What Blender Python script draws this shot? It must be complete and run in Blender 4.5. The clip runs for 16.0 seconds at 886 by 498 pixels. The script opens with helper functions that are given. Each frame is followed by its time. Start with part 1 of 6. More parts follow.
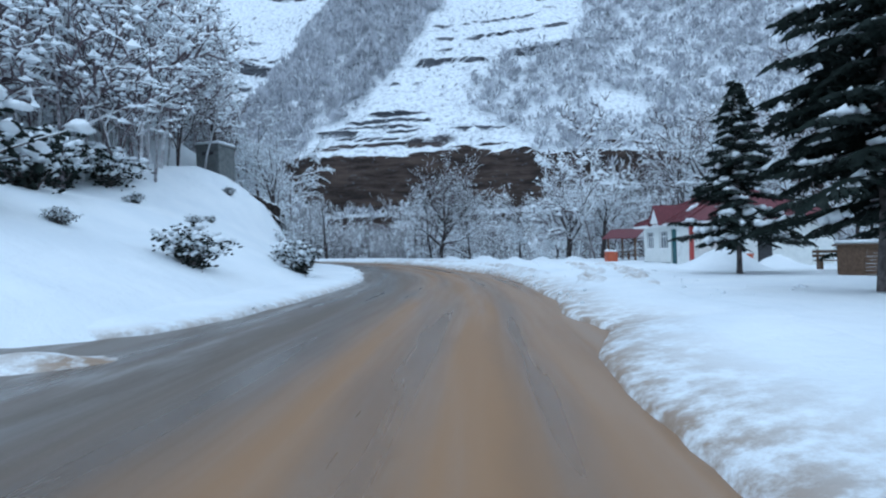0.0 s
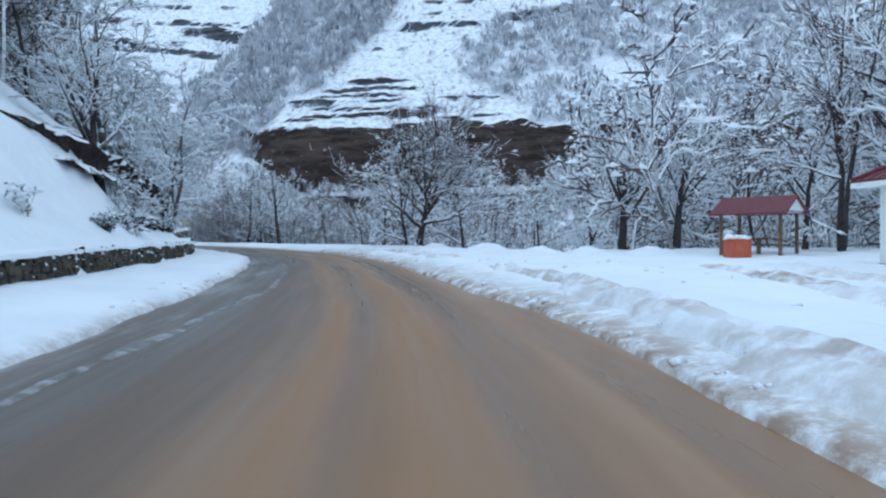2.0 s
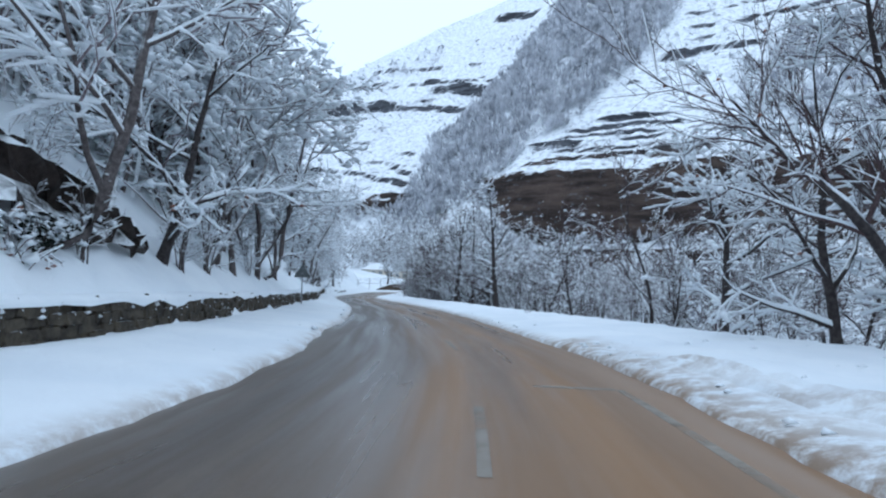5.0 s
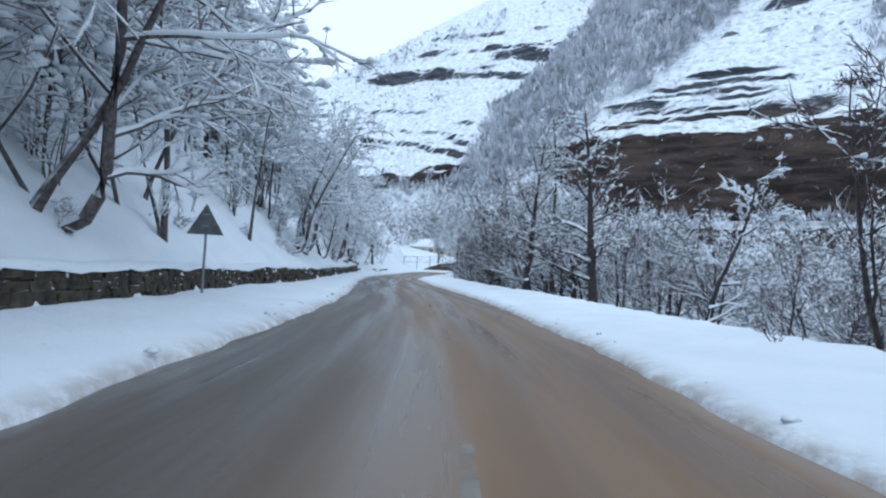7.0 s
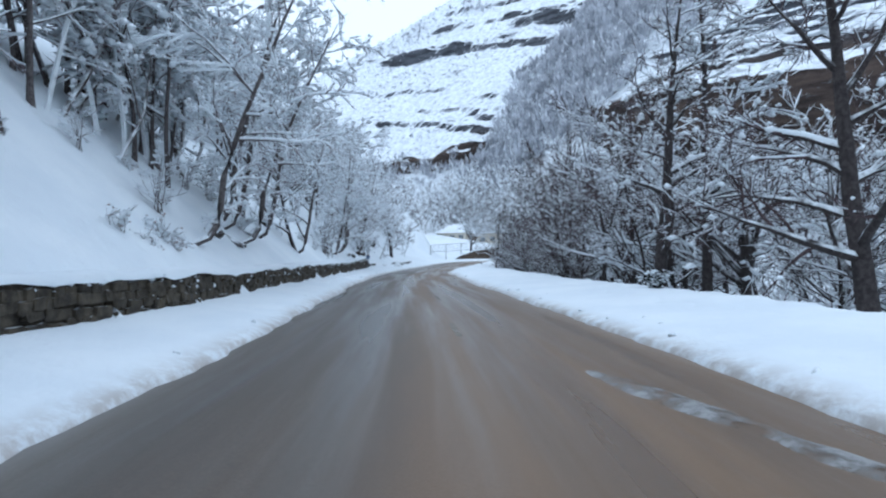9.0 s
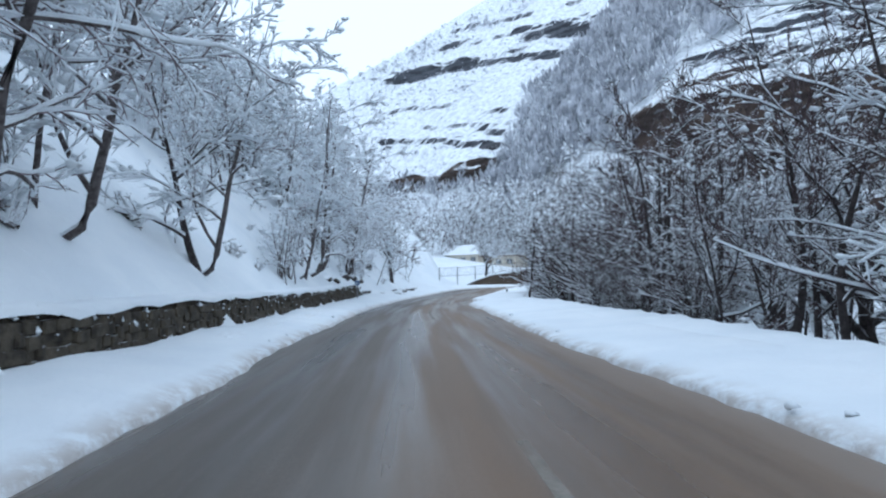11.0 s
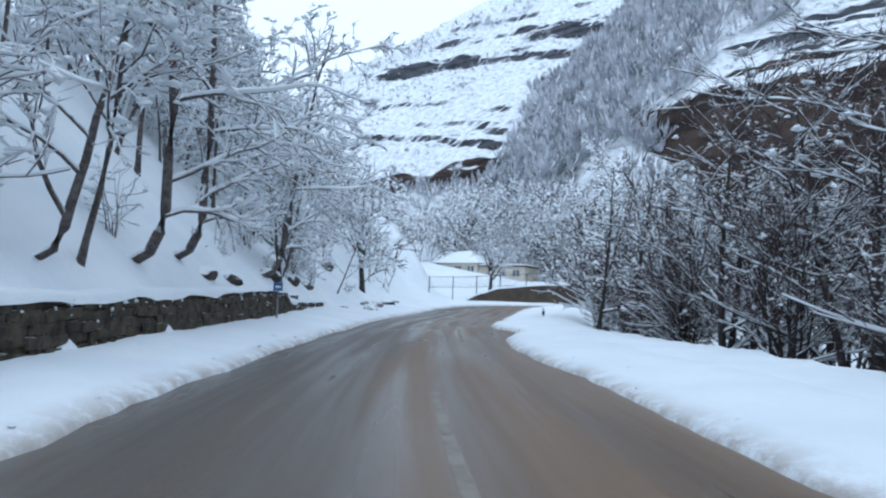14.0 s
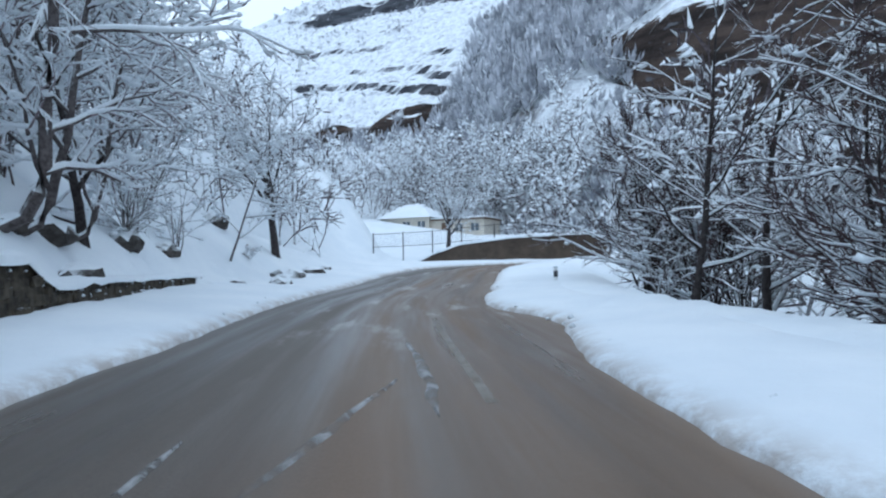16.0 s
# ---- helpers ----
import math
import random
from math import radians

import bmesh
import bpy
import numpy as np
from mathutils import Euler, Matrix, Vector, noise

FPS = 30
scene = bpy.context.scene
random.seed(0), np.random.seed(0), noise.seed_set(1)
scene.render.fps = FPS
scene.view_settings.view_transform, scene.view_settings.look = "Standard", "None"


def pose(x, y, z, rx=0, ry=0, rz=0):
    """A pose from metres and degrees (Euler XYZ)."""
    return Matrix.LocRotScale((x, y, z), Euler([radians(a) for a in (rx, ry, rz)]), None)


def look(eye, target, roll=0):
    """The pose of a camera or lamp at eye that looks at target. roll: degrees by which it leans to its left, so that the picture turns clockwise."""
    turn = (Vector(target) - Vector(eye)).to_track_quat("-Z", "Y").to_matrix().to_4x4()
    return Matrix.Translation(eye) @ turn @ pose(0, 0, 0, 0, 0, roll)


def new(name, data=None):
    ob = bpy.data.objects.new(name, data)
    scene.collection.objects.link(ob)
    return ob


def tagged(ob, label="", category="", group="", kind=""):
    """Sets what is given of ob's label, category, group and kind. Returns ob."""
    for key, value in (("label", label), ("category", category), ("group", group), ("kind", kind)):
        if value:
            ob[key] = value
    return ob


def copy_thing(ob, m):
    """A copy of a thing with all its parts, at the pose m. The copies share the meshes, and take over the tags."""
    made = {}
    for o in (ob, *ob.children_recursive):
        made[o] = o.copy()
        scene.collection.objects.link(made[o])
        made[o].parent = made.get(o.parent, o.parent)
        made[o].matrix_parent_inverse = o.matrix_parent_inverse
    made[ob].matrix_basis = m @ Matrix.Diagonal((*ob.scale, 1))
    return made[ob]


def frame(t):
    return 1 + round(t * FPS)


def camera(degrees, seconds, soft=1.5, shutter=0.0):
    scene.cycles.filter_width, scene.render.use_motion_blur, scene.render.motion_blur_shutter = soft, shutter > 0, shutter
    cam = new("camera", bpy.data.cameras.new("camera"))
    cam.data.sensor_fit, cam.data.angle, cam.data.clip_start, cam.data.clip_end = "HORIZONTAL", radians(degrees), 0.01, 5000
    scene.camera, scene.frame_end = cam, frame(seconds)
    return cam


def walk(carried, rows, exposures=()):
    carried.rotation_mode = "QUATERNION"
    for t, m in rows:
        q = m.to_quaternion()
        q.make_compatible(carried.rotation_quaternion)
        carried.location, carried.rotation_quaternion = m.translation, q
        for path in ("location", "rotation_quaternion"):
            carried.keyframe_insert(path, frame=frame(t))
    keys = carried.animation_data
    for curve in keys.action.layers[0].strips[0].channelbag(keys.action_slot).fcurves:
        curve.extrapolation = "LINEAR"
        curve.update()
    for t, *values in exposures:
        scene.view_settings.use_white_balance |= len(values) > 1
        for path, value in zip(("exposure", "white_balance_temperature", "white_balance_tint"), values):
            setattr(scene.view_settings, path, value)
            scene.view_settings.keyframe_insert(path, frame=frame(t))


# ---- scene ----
cam = camera(74.0, 16.0, soft=2.2)
PATH = [
    (0, (2.689, 18.496, 1.292), (2.569, 20.492, 1.295), -1.4),
    (0.5, (2.601, 23.687, 1.299), (2.717, 25.683, 1.347), -0.8),
    (1, (2.407, 29.08, 1.312), (2.505, 31.078, 1.298), -2.0),
    (1.5, (2.379, 34.412, 1.285), (2.392, 36.412, 1.272), -1.3),
    (2, (2.017, 39.735, 1.291), (1.936, 41.733, 1.236), -1.0),
    (2.5, (1.291, 45.035, 1.301), (1.1, 47.026, 1.317), -1.2),
    (3, (0.339, 50.315, 1.33), (0.022, 52.29, 1.361), -0.3),
    (3.5, (-0.692, 55.495, 1.294), (-1.043, 57.464, 1.281), -0.3),
    (4, (-1.972, 60.318, 1.315), (-2.449, 62.26, 1.36), 0.2),
    (4.5, (-3.548, 64.421, 1.313), (-4.16, 66.322, 1.429), 0.8),
    (5, (-5.342, 68.594, 1.296), (-6.192, 70.398, 1.44), 1.8),
    (7.5, (-16.313, 89.861, 1.274), (-17.356, 91.566, 1.337), 2.5),
    (8, (-18.843, 93.81, 1.271), (-19.918, 95.495, 1.321), 0.9),
    (8.5, (-21.368, 97.658, 1.283), (-22.48, 99.32, 1.292), -0.3),
    (9, (-23.86, 101.111, 1.279), (-24.964, 102.779, 1.312), -0.7),
    (9.5, (-26.368, 104.563, 1.346), (-27.503, 106.21, 1.365), -1.3),
    (10, (-28.574, 107.695, 1.349), (-29.707, 109.342, 1.397), -2.1),
    (12.5, (-39.403, 121.315, 1.299), (-40.5, 122.977, 1.481), 1.7),
    (13, (-41.352, 124.176, 1.318), (-42.472, 125.825, 1.474), 2.0),
    (13.5, (-43.17, 126.916, 1.299), (-44.29, 128.567, 1.445), 1.1),
    (14, (-44.965, 129.605, 1.297), (-46.036, 131.286, 1.464), 2.1),
    (14.5, (-46.882, 132.251, 1.272), (-47.884, 133.98, 1.366), 1.6),
    (15, (-48.68, 135.069, 1.305), (-49.68, 136.797, 1.429), 0.7),
    (15.5, (-50.441, 137.725, 1.312), (-51.337, 139.513, 1.261), -1.9),
    (16, (-51.963, 140.223, 1.253), (-52.872, 142.004, 1.29), -1.0),
]
walk(cam, [(t, look(eye, target, roll)) for t, eye, target, roll in PATH], exposures=[(0, -0.12, 4830, 2), (4, 0.04, 5020, 4), (8, 0.12, 5100, 5), (10, 0.17, 5120, 5), (14, 0.14, 5140, 5), (16, 0.07, 5070, 4)])

# ---- world and light ----
SUN_EL, SUN_ROT = radians(38), radians(-140)
world = bpy.data.worlds.new("winter_sky")
scene.world = world
world.use_nodes = True
wn, wl = world.node_tree.nodes, world.node_tree.links
sky = wn.new("ShaderNodeTexSky")
sky.sky_type, sky.sun_disc = "NISHITA", False
sky.sun_elevation, sky.sun_rotation = SUN_EL, SUN_ROT
sky.air_density, sky.dust_density, sky.ozone_density = 1.0, 2.0, 1.5
# an even cloud cover in front of the clear sky
cover = wn.new("ShaderNodeMix")
cover.data_type = "RGBA"
cover.inputs[0].default_value = 0.82
cover.inputs[7].default_value = (9.5, 9.5, 9.3, 1)
wl.new(sky.outputs[0], cover.inputs[6])
wn["Background"].inputs["Strength"].default_value = 0.125
wl.new(cover.outputs[2], wn["Background"].inputs["Color"])

sun_data = bpy.data.lights.new("overcast_sun", "SUN")
sun_data.energy, sun_data.angle, sun_data.color = 0.35, radians(70), (1.0, 0.98, 0.95)
sun = new("overcast_sun", sun_data)
sun.rotation_euler = Euler((radians(90) - SUN_EL, 0, radians(180) - SUN_ROT))


# ---- materials ----
def material(name, rough=0.8, metal=0.0, spec=0.4):
    m = bpy.data.materials.new(name)
    m.use_nodes = True
    b = m.node_tree.nodes["Principled BSDF"]
    b.inputs["Roughness"].default_value = rough
    b.inputs["Metallic"].default_value = metal
    b.inputs["Specular IOR Level"].default_value = spec
    return m, m.node_tree.nodes, m.node_tree.links, b


def node_noise(n, l, scale, detail=4.0, coord=None, rough=0.55, stretch=None):
    t = n.new("ShaderNodeTexNoise")
    t.inputs["Scale"].default_value, t.inputs["Detail"].default_value, t.inputs["Roughness"].default_value = scale, detail, rough
    if coord is not None:
        if stretch:
            mp = n.new("ShaderNodeMapping")
            mp.inputs["Scale"].default_value = stretch
            l.new(coord, mp.inputs["Vector"])
            coord = mp.outputs[0]
        l.new(coord, t.inputs["Vector"])
    return t.outputs["Fac"]


def node_map(n, l, value, a, b, lo=0.0, hi=1.0, smooth=True):
    r = n.new("ShaderNodeMapRange")
    r.interpolation_type = "SMOOTHSTEP" if smooth else "LINEAR"
    for i, v in enumerate((a, b, lo, hi), 1):
        r.inputs[i].default_value = v
    l.new(value, r.inputs[0])
    return r.outputs[0]


def node_math(n, l, op, a, b=0.0):
    m = n.new("ShaderNodeMath")
    m.operation = op
    for i, v in enumerate((a, b)):
        if isinstance(v, (int, float)):
            m.inputs[i].default_value = v
        else:
            l.new(v, m.inputs[i])
    return m.outputs[0]


def node_mix(n, l, fac, a, b):
    m = n.new("ShaderNodeMix")
    m.data_type = "RGBA"
    for i, v in ((0, fac), (6, a), (7, b)):
        if isinstance(v, (int, float)):
            m.inputs[i].default_value = v
        elif isinstance(v, tuple):
            m.inputs[i].default_value = (*v, 1.0)
        else:
            l.new(v, m.inputs[i])
    return m.outputs[2]


def node_bump(n, l, height, bsdf, strength, distance):
    b = n.new("ShaderNodeBump")
    b.inputs["Strength"].default_value, b.inputs["Distance"].default_value = strength, distance
    l.new(height, b.inputs["Height"])
    l.new(b.outputs[0], bsdf.inputs["Normal"])
    return b


SNOW = (0.84, 0.87, 0.895)


def place_coord(n):
    return n.new("ShaderNodeNewGeometry").outputs["Position"]


def up_normal(n, l):
    s = n.new("ShaderNodeSeparateXYZ")
    l.new(n.new("ShaderNodeNewGeometry").outputs["True Normal"], s.inputs[0])
    return s.outputs["Z"]


def snow_material(name, dirty=False):
    m, n, l, b = material(name, 0.75, spec=0.25)
    p = place_coord(n)
    big, fine = node_noise(n, l, 0.5, 5, p), node_noise(n, l, 14.0, 3, p)
    col = node_mix(n, l, node_map(n, l, big, 0.3, 0.7), (0.77, 0.81, 0.85), SNOW)
    if dirty:
        att = n.new("ShaderNodeAttribute")
        att.attribute_name = "dirt"
        speck = node_noise(n, l, 2.6, 6, p, 0.7)
        d = node_math(n, l, "MULTIPLY", node_math(n, l, "POWER", att.outputs["Fac"], 1.4), node_map(n, l, speck, 0.32, 0.62))
        col = node_mix(n, l, d, col, (0.30, 0.22, 0.155))
    l.new(col, b.inputs["Base Color"])
    h = node_math(n, l, "ADD", node_math(n, l, "MULTIPLY", node_noise(n, l, 2.2, 5, p), 0.8), node_math(n, l, "MULTIPLY", fine, 0.12))
    node_bump(n, l, h, b, 0.6, 0.14)
    return m


MAT_SNOW = snow_material("snow")
MAT_BANK = snow_material("snow_by_road", True)


def snowy_material(name, base, dark, lo, hi, grain=9.0, rough=0.85, bump=0.02):
    """A surface with snow lying where it faces up."""
    m, n, l, b = material(name, rough, spec=0.25)
    p = place_coord(n)
    g = node_noise(n, l, grain, 5, p, 0.65)
    col = node_mix(n, l, node_map(n, l, g, 0.3, 0.7), dark, base)
    z = node_math(n, l, "ADD", up_normal(n, l), node_math(n, l, "MULTIPLY", node_math(n, l, "SUBTRACT", node_noise(n, l, 3.0, 4, p), 0.5), 0.7))
    col = node_mix(n, l, node_map(n, l, z, lo, hi), col, SNOW)
    l.new(col, b.inputs["Base Color"])
    node_bump(n, l, g, b, 0.7, bump)
    return m


MAT_BARK = snowy_material("snowy_bark", (0.16, 0.138, 0.134), (0.055, 0.047, 0.046), 0.2, 0.5)
MAT_DARKBARK = snowy_material("dark_bark", (0.07, 0.058, 0.056), (0.022, 0.019, 0.019), 0.3, 0.6)
MAT_TWIG = snowy_material("snowy_twigs", (0.31, 0.245, 0.262), (0.12, 0.1, 0.105), -0.62, 0.02)
MAT_VALLEY = snowy_material("valley_twigs", (0.18, 0.145, 0.156), (0.07, 0.055, 0.059), -0.2, 0.35)
MAT_BARE = snowy_material("bare_twigs", (0.115, 0.08, 0.08), (0.042, 0.03, 0.032), 0.3, 0.7)
MAT_MID = snowy_material("dark_snowy_twigs", (0.17, 0.138, 0.143), (0.06, 0.049, 0.052), -0.3, 0.25)
MAT_NEEDLE = snowy_material("spruce_needles", (0.018, 0.027, 0.022), (0.006, 0.01, 0.009), 0.85, 1.05)
MAT_EARTH = snowy_material("cut_earth", (0.045, 0.034, 0.029), (0.014, 0.011, 0.01), 0.42, 0.7, 3.0, bump=0.15)
MAT_STONE = snowy_material("wall_stone", (0.098, 0.081, 0.058), (0.026, 0.022, 0.018), 0.85, 1.15, 4.0, bump=0.05)
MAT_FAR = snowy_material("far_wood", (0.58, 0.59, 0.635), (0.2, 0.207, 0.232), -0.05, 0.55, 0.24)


def mountain_material():
    m, n, l, b = material("snowy_rock", 0.9, spec=0.2)
    p = place_coord(n)
    sep = n.new("ShaderNodeSeparateXYZ")
    l.new(p, sep.inputs[0])
    streak = node_noise(n, l, 0.09, 7, p, 0.62, (1.0, 1.0, 6.0))
    rock = node_mix(n, l, node_map(n, l, streak, 0.35, 0.65), (0.028, 0.03, 0.036), (0.1, 0.104, 0.118))
    brown = node_mix(n, l, node_map(n, l, streak, 0.35, 0.68), (0.022, 0.017, 0.0155), (0.086, 0.063, 0.052))
    warm = node_map(n, l, sep.outputs["Z"], 38.0, 46.0, 1.0, 0.0)
    rock = node_mix(n, l, warm, rock, brown)
    z = node_math(n, l, "ADD", up_normal(n, l), node_math(n, l, "MULTIPLY", node_math(n, l, "SUBTRACT", node_noise(n, l, 0.22, 6, p, 0.7), 0.5), 0.55))
    snow = node_mix(n, l, node_map(n, l, node_noise(n, l, 0.55, 5, p, 0.7), 0.42, 0.66), (0.82, 0.85, 0.88), (0.54, 0.56, 0.60))
    col = node_mix(n, l, node_map(n, l, z, 0.40, 0.58), rock, snow)
    speck = node_map(n, l, node_noise(n, l, 0.42, 3, p, 0.6, (1.0, 1.0, 2.2)), 0.62, 0.68, 0.0, 0.8)
    col = node_mix(n, l, speck, col, (0.12, 0.122, 0.135))
    l.new(col, b.inputs["Base Color"])
    node_bump(n, l, node_noise(n, l, 0.5, 6, p, 0.7), b, 0.8, 0.8)
    return m


MAT_MOUNTAIN = mountain_material()


def road_material():
    """Wet asphalt with mud, painted headlight glow, slush and tyre tracks; u runs across and v along the road, in
    metres.
    """
    m, n, l, b = material("wet_asphalt", 0.4, spec=0.5)
    uv = n.new("ShaderNodeUVMap").outputs[0]
    sep = n.new("ShaderNodeSeparateXYZ")
    l.new(uv, sep.inputs[0])
    u, v = sep.outputs["X"], sep.outputs["Y"]
    p = place_coord(n)
    grain = node_noise(n, l, 45.0, 4, p, 0.7)
    patch = node_noise(n, l, 0.35, 5, uv, 0.6, (1.6, 0.35, 1.0))
    streak = node_noise(n, l, 1.0, 5, uv, 0.5, (1.3, 0.06, 1.0))
    wob = node_math(n, l, "ADD", u, node_math(n, l, "MULTIPLY", node_math(n, l, "SUBTRACT", patch, 0.5), 1.6))
    asphalt = node_mix(n, l, node_map(n, l, grain, 0.3, 0.7), (0.082, 0.068, 0.055), (0.122, 0.1, 0.08))
    # right-hand lane's mud, with orange headlight glow painted into its colour, fainter farther on
    mud_glow_lane = node_math(n, l, "MULTIPLY", node_map(n, l, wob, -1.5, 0.5, 0.12, 1.0), node_map(n, l, v, 60.0, 130.0, 1.0, 0.42))
    mud = node_math(n, l, "MULTIPLY", mud_glow_lane, node_map(n, l, streak, 0.2, 0.6, 0.55, 1.0))
    col = node_mix(n, l, mud, asphalt, (0.27, 0.152, 0.066))
    # darker wet tyre tracks
    for at in (-2.0, -0.75, 0.75, 2.05):
        near = node_map(n, l, node_math(n, l, "ABSOLUTE", node_math(n, l, "SUBTRACT", wob, at)), 0.1, 0.5, 0.22, 0.0)
        col = node_mix(n, l, near, col, (0.06, 0.05, 0.042))
    # thin grey slush by the edges
    edge = node_map(n, l, node_math(n, l, "ABSOLUTE", wob), 1.7, 3.1, 0.0, 0.7)
    slush = node_math(n, l, "MULTIPLY", edge, node_map(n, l, streak, 0.46, 0.64))
    col = node_mix(n, l, node_math(n, l, "MULTIPLY", slush, 0.35), col, (0.42, 0.43, 0.44))
    # half-melted slush down the left lane near the yard
    lane = node_math(n, l, "MULTIPLY", node_map(n, l, wob, -3.4, -1.2, 1.0, 0.0), node_map(n, l, v, 62.0, 80.0, 1.0, 0.15))
    melt = node_math(n, l, "MULTIPLY", lane, node_map(n, l, node_noise(n, l, 1.0, 6, uv, 0.7, (0.9, 0.16, 1.0)), 0.47, 0.6))
    col = node_mix(n, l, node_math(n, l, "MULTIPLY", melt, 0.45), col, (0.5, 0.51, 0.52))
    # splashed slush before the bend
    splash = node_math(n, l, "MULTIPLY", node_map(n, l, v, 158.0, 172.0), node_map(n, l, node_noise(n, l, 1.0, 6, uv, 0.65, (1.3, 0.28, 1.0)), 0.54, 0.68))
    col = node_mix(n, l, node_math(n, l, "MULTIPLY", splash, node_map(n, l, wob, -2.6, -1.2, 0.2, 0.8)), col, (0.5, 0.48, 0.45))
    l.new(col, b.inputs["Base Color"])
    l.new(node_map(n, l, streak, 0.35, 0.65, 0.26, 0.62), b.inputs["Roughness"])
    node_bump(n, l, grain, b, 0.35, 0.006)
    return m


MAT_ROAD = road_material()


def plain(name, a, c, scale=8.0, rough=0.7, metal=0.0, bump=0.004):
    m, n, l, b = material(name, rough, metal)
    p = place_coord(n)
    g = node_noise(n, l, scale, 5, p, 0.65)
    wear = node_noise(n, l, scale * 0.15, 4, p)
    col = node_mix(n, l, node_map(n, l, g, 0.3, 0.7), a, c)
    col = node_mix(n, l, node_map(n, l, wear, 0.55, 0.75, 0.0, 0.35), col, tuple(x * 0.6 for x in a))
    l.new(col, b.inputs["Base Color"])
    node_bump(n, l, g, b, 0.4, bump)
    return m


MAT_PLASTER = plain("white_plaster", (0.68, 0.70, 0.68), (0.78, 0.79, 0.77), 6.0)
MAT_ROOF = plain("red_sheet_roof", (0.095, 0.014, 0.022), (0.13, 0.022, 0.032), 5.0, 0.5)
MAT_RED = plain("red_paint", (0.30, 0.05, 0.045), (0.38, 0.07, 0.06), 5.0, 0.5)
MAT_TEAL = plain("teal_paint", (0.01, 0.075, 0.085), (0.015, 0.10, 0.11), 5.0, 0.45)
MAT_ORANGE = plain("faded_red_paint", (0.38, 0.085, 0.04), (0.46, 0.12, 0.06), 5.0, 0.55)
MAT_WOOD = plain("brown_wood", (0.10, 0.06, 0.035), (0.17, 0.11, 0.07), 10.0)
MAT_GREY = plain("grey_concrete", (0.26, 0.27, 0.28), (0.36, 0.37, 0.38), 5.0, 0.85)
MAT_BOULDER = snowy_material("snowy_boulder", (0.10, 0.09, 0.08), (0.035, 0.03, 0.028), 0.35, 0.7, 4.0, bump=0.06)
MAT_SLUSH = plain("grey_slush", (0.2, 0.2, 0.2), (0.46, 0.455, 0.45), 2.2, 0.5, 0.0, 0.02)
MAT_HUT = plain("weathered_concrete", (0.10, 0.11, 0.11), (0.17, 0.18, 0.18), 3.0, 0.9)
MAT_METAL = plain("dull_steel", (0.22, 0.23, 0.25), (0.32, 0.33, 0.35), 20.0, 0.5, 0.6)
MAT_DARK = plain("dark_paint", (0.02, 0.02, 0.024), (0.04, 0.04, 0.045), 10.0, 0.5)
MAT_LINE = plain("worn_road_paint", (0.30, 0.265, 0.22), (0.38, 0.35, 0.3), 3.0, 0.6)
def worn(m, scale, lo, hi, most):
    """Lets the ground show through a thin layer in patches."""
    n, l = m.node_tree.nodes, m.node_tree.links
    fade = node_map(n, l, node_noise(n, l, scale, 5, place_coord(n), 0.7), lo, hi, 0.0, most)
    l.new(fade, n["Principled BSDF"].inputs["Alpha"])


worn(MAT_LINE, 0.9, 0.25, 0.6, 0.7)
worn(MAT_SLUSH, 2.2, 0.36, 0.62, 0.75)
MAT_CREAM = plain("cream_plaster", (0.55, 0.50, 0.42), (0.66, 0.61, 0.52), 4.0)
MAT_MOSS = plain("olive_moss", (0.035, 0.034, 0.016), (0.085, 0.075, 0.035), 9.0, 0.95)
MAT_FRAME = plain("white_paint", (0.72, 0.73, 0.73), (0.8, 0.8, 0.8), 12.0, 0.5)
MAT_BLUE = plain("blue_sign_paint", (0.03, 0.10, 0.25), (0.04, 0.13, 0.3), 12.0, 0.4)
MAT_MUDWALL = plain("brown_retaining_wall", (0.06, 0.045, 0.033), (0.10, 0.075, 0.055), 1.6, 0.9, 0.0, 0.05)
MAT_LEAF = plain("dead_leaves", (0.16, 0.07, 0.045), (0.24, 0.11, 0.07), 4.0)
MAT_GLASS, _n, _l, _b = material("window_glass", 0.08, 0.0, 0.6)
_b.inputs["Base Color"].default_value = (0.12, 0.14, 0.16, 1)


# ---- mesh helpers ----
def finish(name, me, mat, parent=None, label="", smooth=False):
    me.materials.append(mat)
    if smooth:
        me.polygons.foreach_set("use_smooth", np.ones(len(me.polygons), bool))
    ob = new(name, me)
    if parent is not None:
        ob.parent = parent
    if label:
        ob["label"] = label
    return ob


def part(name, bm, mat, parent=None, label="", smooth=False):
    me = bpy.data.meshes.new(name)
    bm.to_mesh(me)
    bm.free()
    return finish(name, me, mat, parent, label, smooth)


def pydata(name, verts, faces, mat, parent=None, label="", smooth=False):
    me = bpy.data.meshes.new(name)
    me.from_pydata(verts, [], faces)
    me.update()
    return finish(name, me, mat, parent, label, smooth)


def grid_faces(rows, cols):
    a = np.arange((rows - 1) * cols).reshape(rows - 1, cols)[:, :-1].ravel()
    return np.stack([a, a + 1, a + cols + 1, a + cols], 1).tolist()


